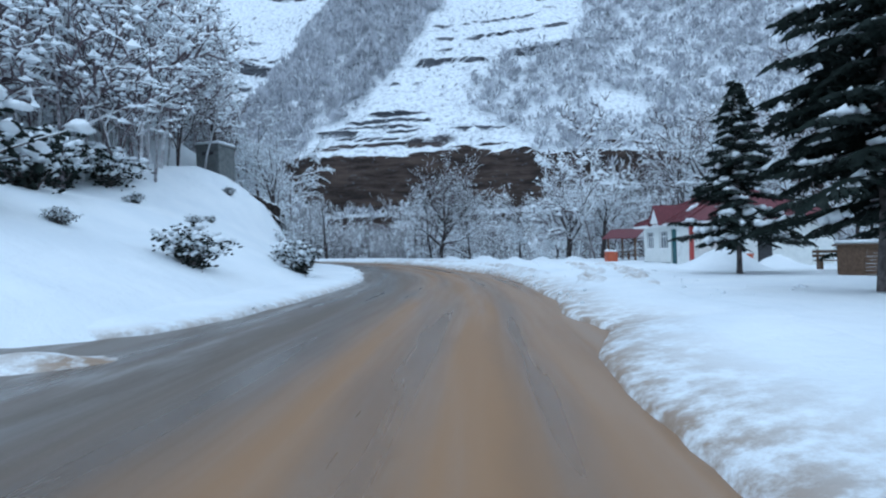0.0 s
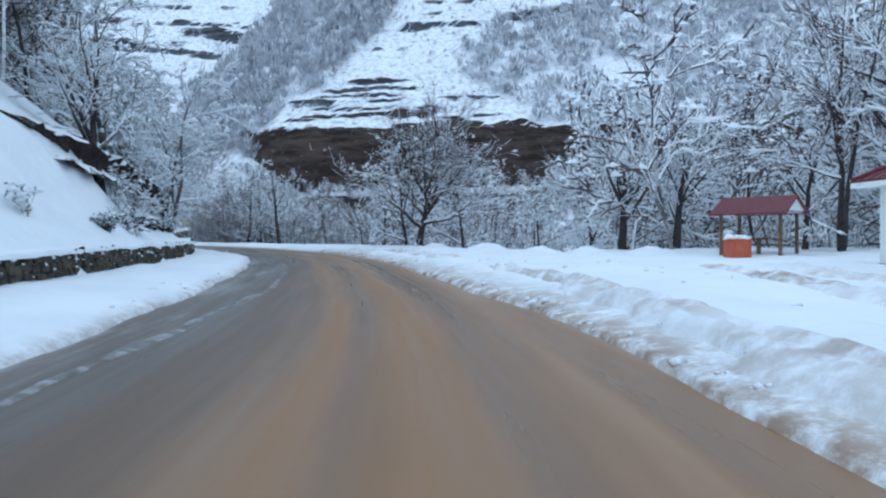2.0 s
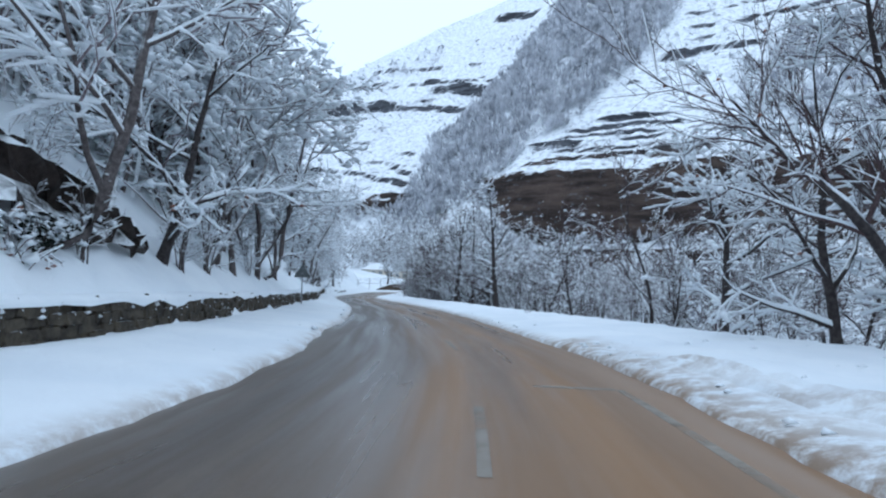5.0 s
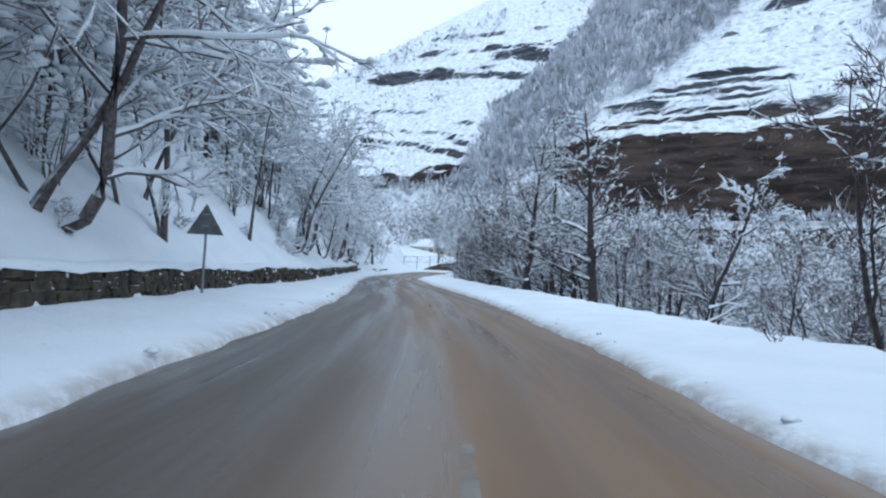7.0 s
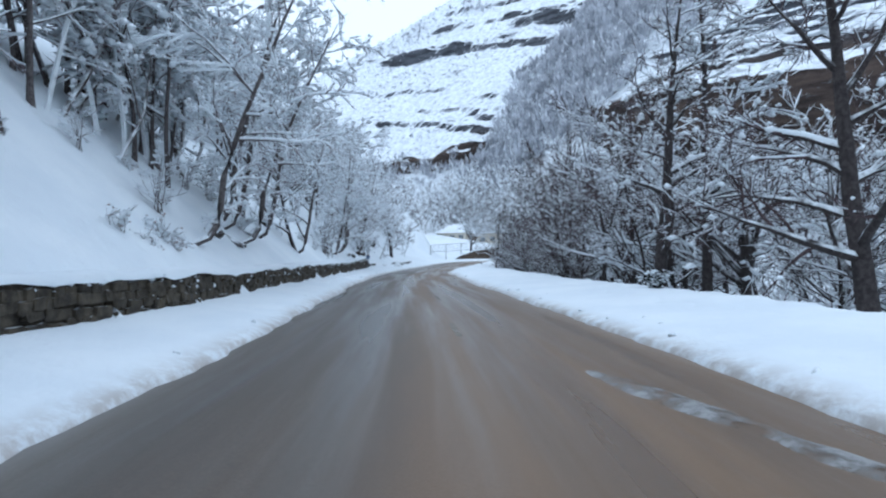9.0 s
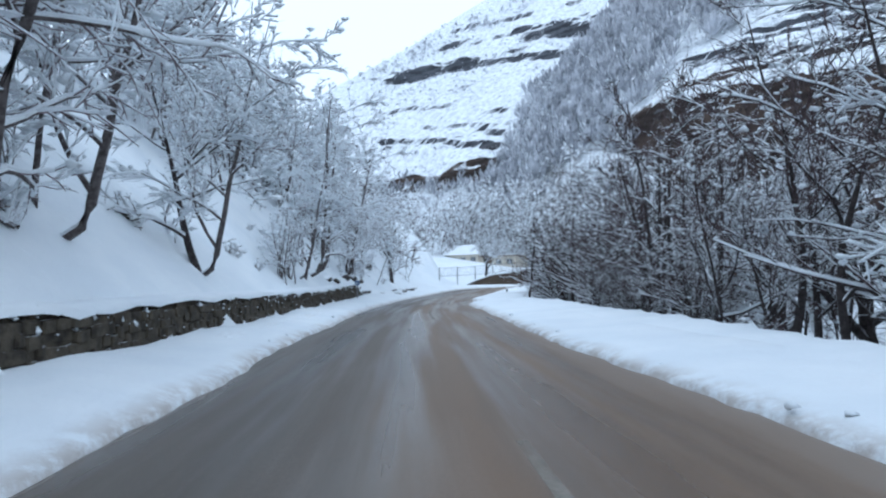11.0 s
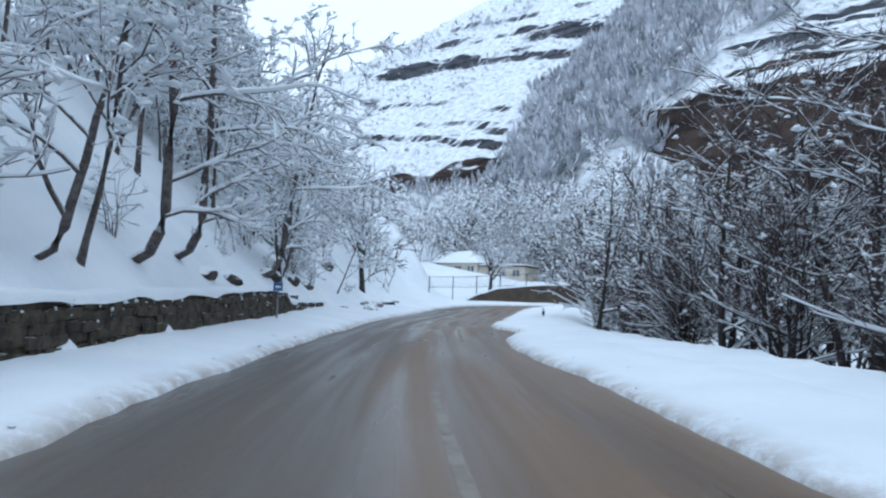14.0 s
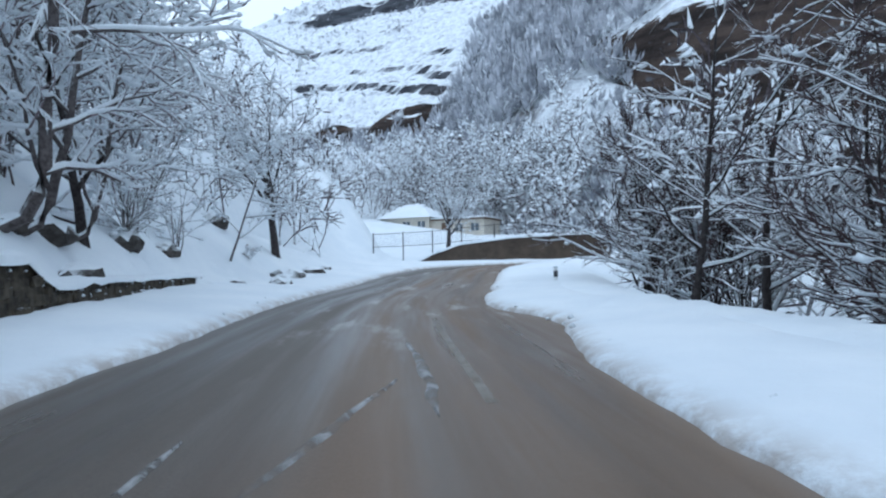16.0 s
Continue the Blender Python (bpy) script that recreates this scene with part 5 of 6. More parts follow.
def house():
    """Facade on x = 0 facing -x, from y = 0 to 6.6; the body runs 7.4 deep."""
    L, D, E = 6.6, 7.4, 2.5
    h = empty("house", pose(13.55, 49.3, 0.12, 0, 0, 4.5), "small white house with red metal hip roof and teal door", "house")
    holes = [(1.75, 2.5, 0.0, 2.02, "door"), (2.95, 4.15, 0.92, 1.98, "w"), (5.05, 6.15, 0.92, 1.98, "w")]
    t = 0.3
    pierced("front_wall", 0, t, (0, L), (-0.4, E), [q[:4] for q in holes], MAT_PLASTER, h)
    box_part("side_wall", (t, D, 0, t, -0.4, E), MAT_PLASTER, h, 0)
    box_part("side_wall", (t, D, L - t, L, -0.4, E), MAT_PLASTER, h, 0)
    box_part("side_door", (3.45, 4.2, -0.03, 0.0, 0.0, 1.9), MAT_DARK, h, 0.008, "dark side door")
    box_part("back_wall", (D - t, D, t, L - t, -0.4, E), MAT_PLASTER, h, 0)
    box_part("floor", (t, D - t, t, L - t, -0.2, 0.0), MAT_WOOD, h, 0)
    box_part("plinth", (-0.04, 0, 2.7, L, -0.4, 0.16), MAT_GREY, h, 0.01)
    sash_window(h, 3.02, 4.08, 0.99, 1.91, 0.1)
    sash_window(h, 5.12, 6.08, 0.99, 1.91, 0.1)
    door = box_part("door", (0.06, 0.12, 1.77, 2.48, 0.0, 2.0), MAT_TEAL, h, 0.01, "closed teal door")
    for z0, z1 in ((0.15, 0.9), (1.02, 1.85)):
        box_part("panel", (0.04, 0.06, 1.9, 2.35, z0, z1), MAT_TEAL, door, 0.008)
    box_part("handle", (0.0, 0.06, 1.83, 1.87, 0.98, 1.12), MAT_METAL, door, 0.005)
    box_part("doorstep", (-0.5, 0, 1.6, 2.7, -0.3, 0.02), MAT_GREY, h, 0.02)
    # red strips at the corners
    box_part("corner_strip", (-0.02, 0.0, 0.0, 0.16, -0.3, E), MAT_RED, h, 0)
    box_part("corner_strip", (-0.02, 0.16, -0.02, 0.0, -0.3, E), MAT_RED, h, 0)
    # roof: four hips to a short ridge, with overhang
    o = 0.45
    e = E - 0.12
    A, B, C, Dd = (-o, -o, e), (-o, L + o, e), (D + o, L + o, e), (D + o, -o, e)
    r0, r1 = (D / 2, 2.6, E + 1.95), (D / 2, L - 2.4, E + 1.95)
    roof = gable_slab("roof", [A, r0, r1, B], 0.09, MAT_ROOF, h, "dark red ribbed metal sheet")
    gable_slab("hip", [Dd, r0, A], 0.09, MAT_ROOF, roof)
    gable_slab("hip", [B, r1, C], 0.09, MAT_ROOF, roof)
    gable_slab("back_slope", [C, r1, r0, Dd], 0.09, MAT_ROOF, roof)

    def on_slope(y, f):
        # a place a fraction up the front slope
        return Vector((-o + (D / 2 + o) * f, y, e + (E + 1.95 - e) * f))

    for k in range(22):
        y = -0.2 + k * 0.33
        top = min(1.0, (y + o) / (2.6 + o), (L + o - y) / (2.4 + o))
        if top > 0.06:
            p, q = on_slope(y, 0.0), on_slope(y, top * 0.98)
            tubes("rib", [[(p + Vector((0, 0, 0.01)), 0.022), (q + Vector((0, 0, 0.01)), 0.022)]], 4, MAT_ROOF, roof, many=False)
    for a, b in ((A, r0), (B, r1), (r0, r1)):
        tubes("ridge_cap", [[(Vector(a) + Vector((0, 0, 0.03)), 0.06), (Vector(b) + Vector((0, 0, 0.03)), 0.06)]], 6, MAT_ROOF, roof, many=False)
    box_part("eave_board", (-o - 0.02, -o + 0.02, -o, L + o, e - 0.2, e - 0.06), MAT_FRAME, roof, 0)
    box_part("eave_board", (-o + 0.03, D + o, -o - 0.02, -o + 0.02, e - 0.2, e - 0.06), MAT_FRAME, roof, 0)
    box_part("soffit", (-o + 0.03, 0, -o + 0.03, L + o, e - 0.2, e - 0.17), MAT_FRAME, roof, 0)
    # small white pediment over the windows
    d = empty("pediment", pose(0, 0, 0), "", "")
    for key in ("label", "category"):
        if key in d:
            del d[key]
    d.parent = h
    v = [(-0.62, 2.55, e - 0.02), (-0.62, 3.95, e - 0.02), (-0.62, 3.25, e + 0.95), (1.2, 2.55, e - 0.02), (1.2, 3.95, e - 0.02), (1.2, 3.25, e + 0.95)]
    pydata("gable", v, [(0, 2, 1), (3, 4, 5), (0, 1, 4, 3)], MAT_FRAME, d, "white boarded gable")
    gable_slab("slope", [(-0.7, 2.42, e - 0.1), (1.3, 2.42, e - 0.1), (1.3, 3.25, e + 1.03), (-0.7, 3.25, e + 1.03)], 0.05, MAT_ROOF, d)
    gable_slab("slope", [(-0.7, 3.25, e + 1.03), (1.3, 3.25, e + 1.03), (1.3, 4.08, e - 0.1), (-0.7, 4.08, e - 0.1)], 0.05, MAT_ROOF, d)
    rng = random.Random(4)
    clumps("snow_patch", rng, [(on_slope(2.0 - 0.1 * k, 0.42 - 0.05 * k) + Vector((0, 0, 0.05)), 0.16) for k in range(4)], MAT_SNOW, h, "last scrap of snow on the roof")
    # chimney-like vent of bare metal near the ridge
    gable_slab("patch_sheet", [on_slope(1.9, 0.8) + Vector((0, 0, 0.04)), on_slope(2.0, 0.97) + Vector((0, 0, 0.04)), on_slope(3.3, 0.97) + Vector((0, 0, 0.04)), on_slope(3.2, 0.8) + Vector((0, 0, 0.04))], 0.02, MAT_METAL, roof, "grey sheet laid on the roof")
    tubes("pipe", [[(Vector((1.7, -0.06, 0.1)), 0.03), (Vector((1.7, -0.06, 1.7)), 0.03)]], 6, MAT_METAL, h, "thin grey pipe on the side wall", many=False)


house()


def crate(x, y, z, w, d, hgt, turn, label, snow=True):
    c = empty("storage_box", pose(x, y, z, 0, 0, turn), label, "box")
    box_part("body", (-w / 2, w / 2, -d / 2, d / 2, -0.2, hgt - 0.06), MAT_ORANGE, c, 0.015)
    box_part("lid", (-w / 2 - 0.03, w / 2 + 0.03, -d / 2 - 0.03, d / 2 + 0.03, hgt - 0.06, hgt), MAT_ORANGE, c, 0.012)
    for k in (-1, 1):
        box_part("batten", (k * w * 0.4 - 0.03, k * w * 0.4 + 0.03, -d / 2 - 0.02, -d / 2, 0, hgt - 0.08), MAT_ORANGE, c, 0.005)
    if snow:
        clumps("snow_patch", random.Random(5), [(Vector((random.uniform(-w / 2, w / 2) * 0.7, random.uniform(-d / 2, d / 2) * 0.7, hgt + 0.04)), 0.2) for _ in range(7)], MAT_SNOW, c)
    return c


random.seed(12)
crate(14.9, 48.6, 0.12, 0.85, 0.6, 0.85, 6, "faded red wooden box against the house wall", False)
crate(15.75, 48.5, 0.12, 0.8, 0.6, 0.62, 2, "low faded red box with snow on its lid")
crate(12.6, 63.2, 0.15, 0.75, 0.7, 0.7, 10, "red bin heaped with snow beside the kiosk")


def kiosk():
    """An open shelter: posts, low parapet, red roof with white gables."""
    k = empty("kiosk", pose(14.4, 65.2, 0.1, 0, 0, -45), "open wooden shelter with red roof and white gable", "shelter")
    w, d, e = 2.3, 2.0, 1.75
    for x in (-w / 2, w / 2):
        for y in (-d / 2, d / 2):
            box_part("post", (x - 0.06, x + 0.06, y - 0.06, y + 0.06, -0.3, e), MAT_WOOD, k, 0.01)
    for y in (-d / 2, d / 2):
        box_part("beam", (-w / 2 - 0.2, w / 2 + 0.2, y - 0.05, y + 0.05, e, e + 0.12), MAT_FRAME, k, 0.01)
    box_part("bench", (-w / 2 + 0.2, w / 2 - 0.2, d / 2 - 0.5, d / 2 - 0.1, 0.4, 0.46), MAT_WOOD, k, 0.01)
    box_part("table", (-0.5, 0.5, -0.45, 0.45, 0.68, 0.74), MAT_WOOD, k, 0.01)
    box_part("table_leg", (-0.07, 0.07, -0.07, 0.07, -0.2, 0.68), MAT_WOOD, k, 0.01)
    r = e + 0.75
    for s in (-1, 1):
        gable_slab("roof_slope", [(-w / 2 - 0.35, 0, r), (w / 2 + 0.35, 0, r), (w / 2 + 0.35, s * (d / 2 + 0.4), e + 0.02), (-w / 2 - 0.35, s * (d / 2 + 0.4), e + 0.02)][:: s], 0.06, MAT_ROOF, k, "dark red metal roof")
    for x in (-w / 2 - 0.2, w / 2 + 0.2):
        pydata("gable", [(x, -d / 2 - 0.15, e + 0.1), (x, d / 2 + 0.15, e + 0.1), (x, 0, r - 0.08), (x + 0.04, -d / 2 - 0.15, e + 0.1), (x + 0.04, d / 2 + 0.15, e + 0.1), (x + 0.04, 0, r - 0.08)],
               [(0, 2, 1), (3, 4, 5), (0, 1, 4, 3), (1, 2, 5, 4), (2, 0, 3, 5)], MAT_FRAME, k, "white boarded gable")


kiosk()


def shed():
    """The little grey hut at the edge of the wood, above the bank."""
    z = 6.75
    h = empty("hut", pose(-15.4, 58.4, z + 0.3, 0, 0, -12), "small grey concrete hut under snow above the bank", "hut")
    box_part("wall", (-0.9, 0.9, -0.9, 0.9, -3.0, 1.7), MAT_HUT, h, 0.03)
    box_part("roof", (-1.02, 1.02, -1.02, 1.02, 1.7, 1.82), MAT_HUT, h, 0.02)
    box_part("vent", (-0.4, -0.1, -0.94, -0.9, 1.1, 1.3), MAT_DARK, h, 0.005)
    box_part("vent", (0.2, 0.5, -0.94, -0.9, 1.1, 1.3), MAT_DARK, h, 0.005)
    bm = box(bmesh.new(), -0.98, 0.98, -0.98, 0.98, 1.82, 2.02, 0.08)
    part("snow_cap", bm, MAT_SNOW, h, "thick snow on the flat roof", True)


shed()


# ---- spruces in the yard ----
def spruce(name, seed, x, y, h, bare, spread, label, thick=0.16, taper=0.8, laden=0.62):
    rng = random.Random(seed)
    ob = empty(name, pose(x, y, ground_z(x, y), 0, 0, rng.uniform(0, 360)), label, "tree")
    trunk = [(Vector((0, 0, -0.4)), thick * 1.3)] + [(Vector((rng.gauss(0, 0.02), rng.gauss(0, 0.02), h * t)), thick * (1.02 - t)) for t in (0.1, 0.3, 0.5, 0.7, 0.9, 1.0)]
    tubes("trunk", [trunk], 8, MAT_BARK, ob, "dark bare lower trunk", many=False)
    boughs, needles, pads = [], [], []
    z = bare
    while z < h * 0.985:
        t = (z - bare) / (h - bare)
        reach = spread * (1 - t) ** taper + 0.15
        for _ in range(max(6, int(14 - 5 * t))):
            a = rng.uniform(0, 2 * math.pi)
            way = Vector((math.cos(a), math.sin(a), 0.12 - 0.25 * (1 - t)))
            line = grow(rng, Vector((0, 0, z + rng.uniform(-0.2, 0.2))), way, reach * rng.uniform(0.5, 1.12), 0.035, 0.008, 6, 0.05, -0.02)
            boughs.append(line)
            m = max(3, int((9 if h < 12 else 13) * (1 - t) + 4))
            for k in range(m):
                p, _r, d = at(line, 0.15 + 0.85 * (k + rng.random()) / m)
                for sgn in (-1, 1):
                    side = Vector((-d.y, d.x, 0)) * sgn
                    tip = p + (d * 0.7 + side * rng.uniform(0.5, 1.0)).normalized() * rng.uniform(0.22, 0.5) * (0.5 + 0.6 * (1 - t)) + Vector((0, 0, -rng.uniform(0.04, 0.16)))
                    needles.append([(p, 0.05), (p.lerp(tip, 0.5), 0.062), (tip, 0.008)])
                    for _n in range(2):
                        q = p.lerp(tip, rng.uniform(0.3, 0.9))
                        needles.append([(q, 0.035), (q + Vector((rng.gauss(0, 0.12), rng.gauss(0, 0.12), -rng.uniform(0.02, 0.16))), 0.006)])
            if rng.random() < laden * (1 if taper < 1 else 1.3 - t):
                # a broken slab of snow: a run of lumps along the bough
                f0 = rng.uniform(0.35, 0.75)
                for _n in range(rng.randrange(3, 9)):
                    p, _r, d = at(line, min(1.0, f0 + rng.uniform(0, 0.28)))
                    pads.append((p + Vector((rng.gauss(0, 0.09), rng.gauss(0, 0.09), 0.07)), rng.choice((0.07, 0.1, 0.14, 0.2)) * (0.6 + 0.6 * (1 - t))))
        z += 0.42 - 0.12 * t
    tubes("bough_work", boughs, 4, MAT_BARK, ob)
    tubes("needles", needles, 3, MAT_NEEDLE, ob, "dark green needles", smooth=False)
    clumps("snow_load", rng, pads, MAT_SNOW, ob, "pads of snow on the boughs", "rough")


spruce("spruce", 71, 11.9, 39.9, 6.9, 1.5, 1.95, "young dark spruce with snow pads and bare stem", 0.09, 1.15, 0.95)
spruce("spruce", 72, 10.9, 30.6, 14.0, 1.9, 2.45, "big dark green spruce with patches of snow", 0.28)
spruce("spruce", 73, 17.8, 39.5, 9.5, 1.2, 2.6, "dark spruce standing behind the yard", 0.15)
spruce("spruce", 74, 17.5, 30.0, 16.0, 2.0, 4.4, "tall dark spruce beside the road's yard", 0.3)


# ---- yard things ----
def snow_heap(x, y, r, h, seed):
    rng = random.Random(seed)
    v, f, n = [(x, y, ground_z(x, y) + h)], [], 22
    for k in range(1, 7):
        for j in range(n):
            a, rr = 2 * math.pi * j / n, r * k / 6 * (1 + 0.12 * math.sin(3 * 2 * math.pi * j / n + seed))
            px, py = x + rr * math.cos(a), y + rr * math.sin(a)
            v.append((px, py, ground_z(px, py) + h * math.exp(-3.2 * (k / 6) ** 2) * (1 + rng.gauss(0, 0.05)) - 0.06 * (k == 6) - 0.02))
    f += [(0, 1 + j, 1 + (j + 1) % n) for j in range(n)]
    for k in range(5):
        o = 1 + k * n
        f += [(o + j, o + n + j, o + n + (j + 1) % n, o + (j + 1) % n) for j in range(n)]
    tagged(pydata("snow_mound", v, f, MAT_SNOW, smooth=True), "rounded heap of shovelled snow in the yard", "snow heap", "heaps of snow")


for x, y, r, h, sd in [(13.0, 43.8, 2.2, 0.95, 1), (16.5, 46.8, 1.5, 0.6, 2), (6.0, 71.0, 1.3, 0.35, 3), (8.2, 70.2, 1.4, 0.4, 4), (3.6, 74.5, 1.2, 0.3, 5), (10.6, 67.5, 1.5, 0.35, 6), (-0.2, 79.5, 1.3, 0.35, 7), (3.2, 76.5, 1.6, 0.4, 8)]:
    snow_heap(x, y, r, h, sd)


def picket_bench():
    b = empty("bench", pose(16.6, 42.0, 0.1, 0, 0, -12), "low brown wooden bench half sunk in snow", "bench")
    for x in (-0.7, 0.7):
        box_part("leg", (x - 0.05, x + 0.05, -0.2, 0.2, -0.3, 0.4), MAT_WOOD, b, 0.01)
    for k in range(3):
        box_part("seat_slat", (-0.9, 0.9, -0.2 + k * 0.14, -0.09 + k * 0.14, 0.4, 0.44), MAT_WOOD, b, 0.008)
    for k in range(2):
        box_part("back_slat", (-0.9, 0.9, 0.22, 0.25, 0.55 + k * 0.16, 0.66 + k * 0.16), MAT_WOOD, b, 0.008)
    for x in (-0.7, 0.7):
        box_part("back_post", (x - 0.04, x + 0.04, 0.25, 0.31, -0.2, 0.86), MAT_WOOD, b, 0.01)


picket_bench()


def brown_hut():
    h = empty("wooden_stall", pose(15.7, 37.4, 0.1, 0, 0, 5), "low brown wooden stall in the snow", "stall")
    for k in range(9):
        box_part("plank", (-1.2, 1.2, -0.04, 0.0, 0.02 + k * 0.11, 0.12 + k * 0.11), MAT_WOOD, h, 0.006)
    box_part("side", (-1.2, -1.15, 0, 1.2, -0.2, 1.0), MAT_WOOD, h, 0.006)
    box_part("side", (1.15, 1.2, 0, 1.2, -0.2, 1.0), MAT_WOOD, h, 0.006)
    box_part("top", (-1.3, 1.3, -0.12, 1.3, 1.0, 1.06), MAT_WOOD, h, 0.01)
    part("snow_cap", box(bmesh.new(), -1.28, 1.28, -0.1, 1.28, 1.06, 1.2, 0.06), MAT_SNOW, h, "snow on the counter", True)


brown_hut()


# ---- signs and posts ----
def back_of_triangle_sign(x, y):
    s = empty("warning_sign", pose(x, y, 0.3, 0, 0, 32), "triangular road sign seen from its grey back", "road sign")
    tubes("pole", [[(Vector((0, 0, -0.3)), 0.035), (Vector((0, 0, 2.3)), 0.035)]], 8, MAT_METAL, s, many=False)
    a, z = 0.48, 1.55
    v = [(-a, -0.05, z), (a, -0.05, z), (0, -0.05, z + 0.8), (-a, -0.065, z), (a, -0.065, z), (0, -0.065, z + 0.8)]
    pydata("plate", v, [(0, 1, 2), (5, 4, 3), (0, 3, 4, 1), (1, 4, 5, 2), (2, 5, 3, 0)], MAT_HUT, s, "grey unpainted back of a triangular plate")
    for k in (0.2, 0.5):
        box_part("clamp", (-0.09, 0.09, -0.09, -0.035, z + k, z + k + 0.04), MAT_METAL, s, 0.004)


back_of_triangle_sign(-27.0, 95.75)


def small_sign(x, y):
    s = empty("kilometre_sign", pose(x, y, 0.35, 0, 0, 34), "small blue plate on a thin grey post", "road sign")
    tubes("post", [[(Vector((0, 0, -0.3)), 0.03), (Vector((0, 0, 1.25)), 0.03)]], 8, MAT_METAL, s, many=False)
    box_part("plate", (-0.16, 0.16, -0.05, -0.035, 1.0, 1.28), MAT_BLUE, s, 0.004, "blue plate")
    box_part("mark", (-0.09, 0.09, -0.056, -0.05, 1.1, 1.17), MAT_FRAME, s, 0, "unreadable white mark")


small_sign(-60.6, 143.7)


def delineator(x, y, z):
    s = empty("marker_post", pose(x, y, z, 0, 0, 30), "short white and black marker post in the snow", "marker post")
    box_part("shaft", (-0.06, 0.06, -0.05, 0.05, -0.3, 0.42), MAT_FRAME, s, 0.015)
    box_part("black_band", (-0.064, 0.064, -0.054, 0.054, 0.12, 0.34), MAT_DARK, s, 0.004, "black band")
    part("snow_cap", box(bmesh.new(), -0.08, 0.08, -0.07, 0.07, 0.42, 0.52, 0.03), MAT_SNOW, s)


delineator(-57.9, 160.6, ground_z(-57.9, 160.6))


# ---- behind the bend: bank, gate and low house ----
def retaining_wall():
    pts = spline([(-77.2, 183.9), (-76.0, 184.2), (-74.5, 184.6), (-71.0, 185.3), (-67.5, 186.0), (-64.8, 186.8), (-61.5, 188.4)], 0.3)
    tops = np.interp(np.linspace(0, 1, len(pts)), [0, 0.1, 0.26, 0.5, 0.88, 0.96, 1.0], [0.9, 1.7, 2.55, 3.0, 3.2, 2.7, 1.6])
    rng = random.Random(9)
    v, cap = [], []
    for p, t in zip(pts, tops):
        for k in range(9):
            f = k / 8
            v.append((p[0] + rng.gauss(0, 0.02), p[1] + 0.25 * f + rng.gauss(0, 0.03), 0.4 + (t - 0.4) * f))
        cap.append([(p[0], p[1] + 0.12, t - 0.08), (p[0], p[1] + 0.1, t + 0.10), (p[0], p[1] + 0.6, t + 0.22), (p[0], p[1] + 3.5, t + 0.15)])
    w = empty("retaining_wall", pose(0, 0, 0), "curved brown retaining wall capped with snow at the bend", "wall", kind="structure")
    pydata("face", v, grid_faces(len(pts), 9), MAT_MUDWALL, w, "plain brown rendered face", True)
    pydata("snow_cap", [q for c in cap for q in c], grid_faces(len(pts), 4), MAT_SNOW, w, "snow along the top", True)


retaining_wall()


def gate():
    g = empty("gate", pose(0, 0, 0), "closed wire-mesh gate and fence on dark posts", "gate")
    pts = [(-81.6, 184.5), (-78.9, 185.2), (-76.3, 185.9), (-73.8, 186.6), (-71.0, 187.3), (-68.4, 188.0)]
    z0 = [2.4, 2.45, 2.55, 2.75, 2.95, 3.1]
    for (x, y), z in zip(pts, z0):
        tubes("post", [[(Vector((x, y, z - 1.2)), 0.05), (Vector((x, y, z + 1.35)), 0.05)]], 6, MAT_DARK, g, many=False)
    for k in range(len(pts) - 1):
        a, b = Vector((*pts[k], z0[k])), Vector((*pts[k + 1], z0[k + 1]))
        tubes("rail", [[(a + Vector((0, 0, 0.1)), 0.025), (b + Vector((0, 0, 0.1)), 0.025)]], 4, MAT_DARK, g, many=False)
        tubes("rail", [[(a + Vector((0, 0, 1.25)), 0.025), (b + Vector((0, 0, 1.25)), 0.025)]], 4, MAT_DARK, g, many=False)
        wires = []
        for j in range(1, 16):
            p = a.lerp(b, j / 16)
            wires.append([(p + Vector((0, 0, 0.1)), 0.006), (p + Vector((0, 0, 1.25)), 0.006)])
        for j in range(1, 6):
            wires.append([(a + Vector((0, 0, 0.1 + j * 0.19)), 0.006), (b + Vector((0, 0, 0.1 + j * 0.19)), 0.006)])
        tubes("mesh", wires, 3, MAT_METAL, g, smooth=False)


gate()


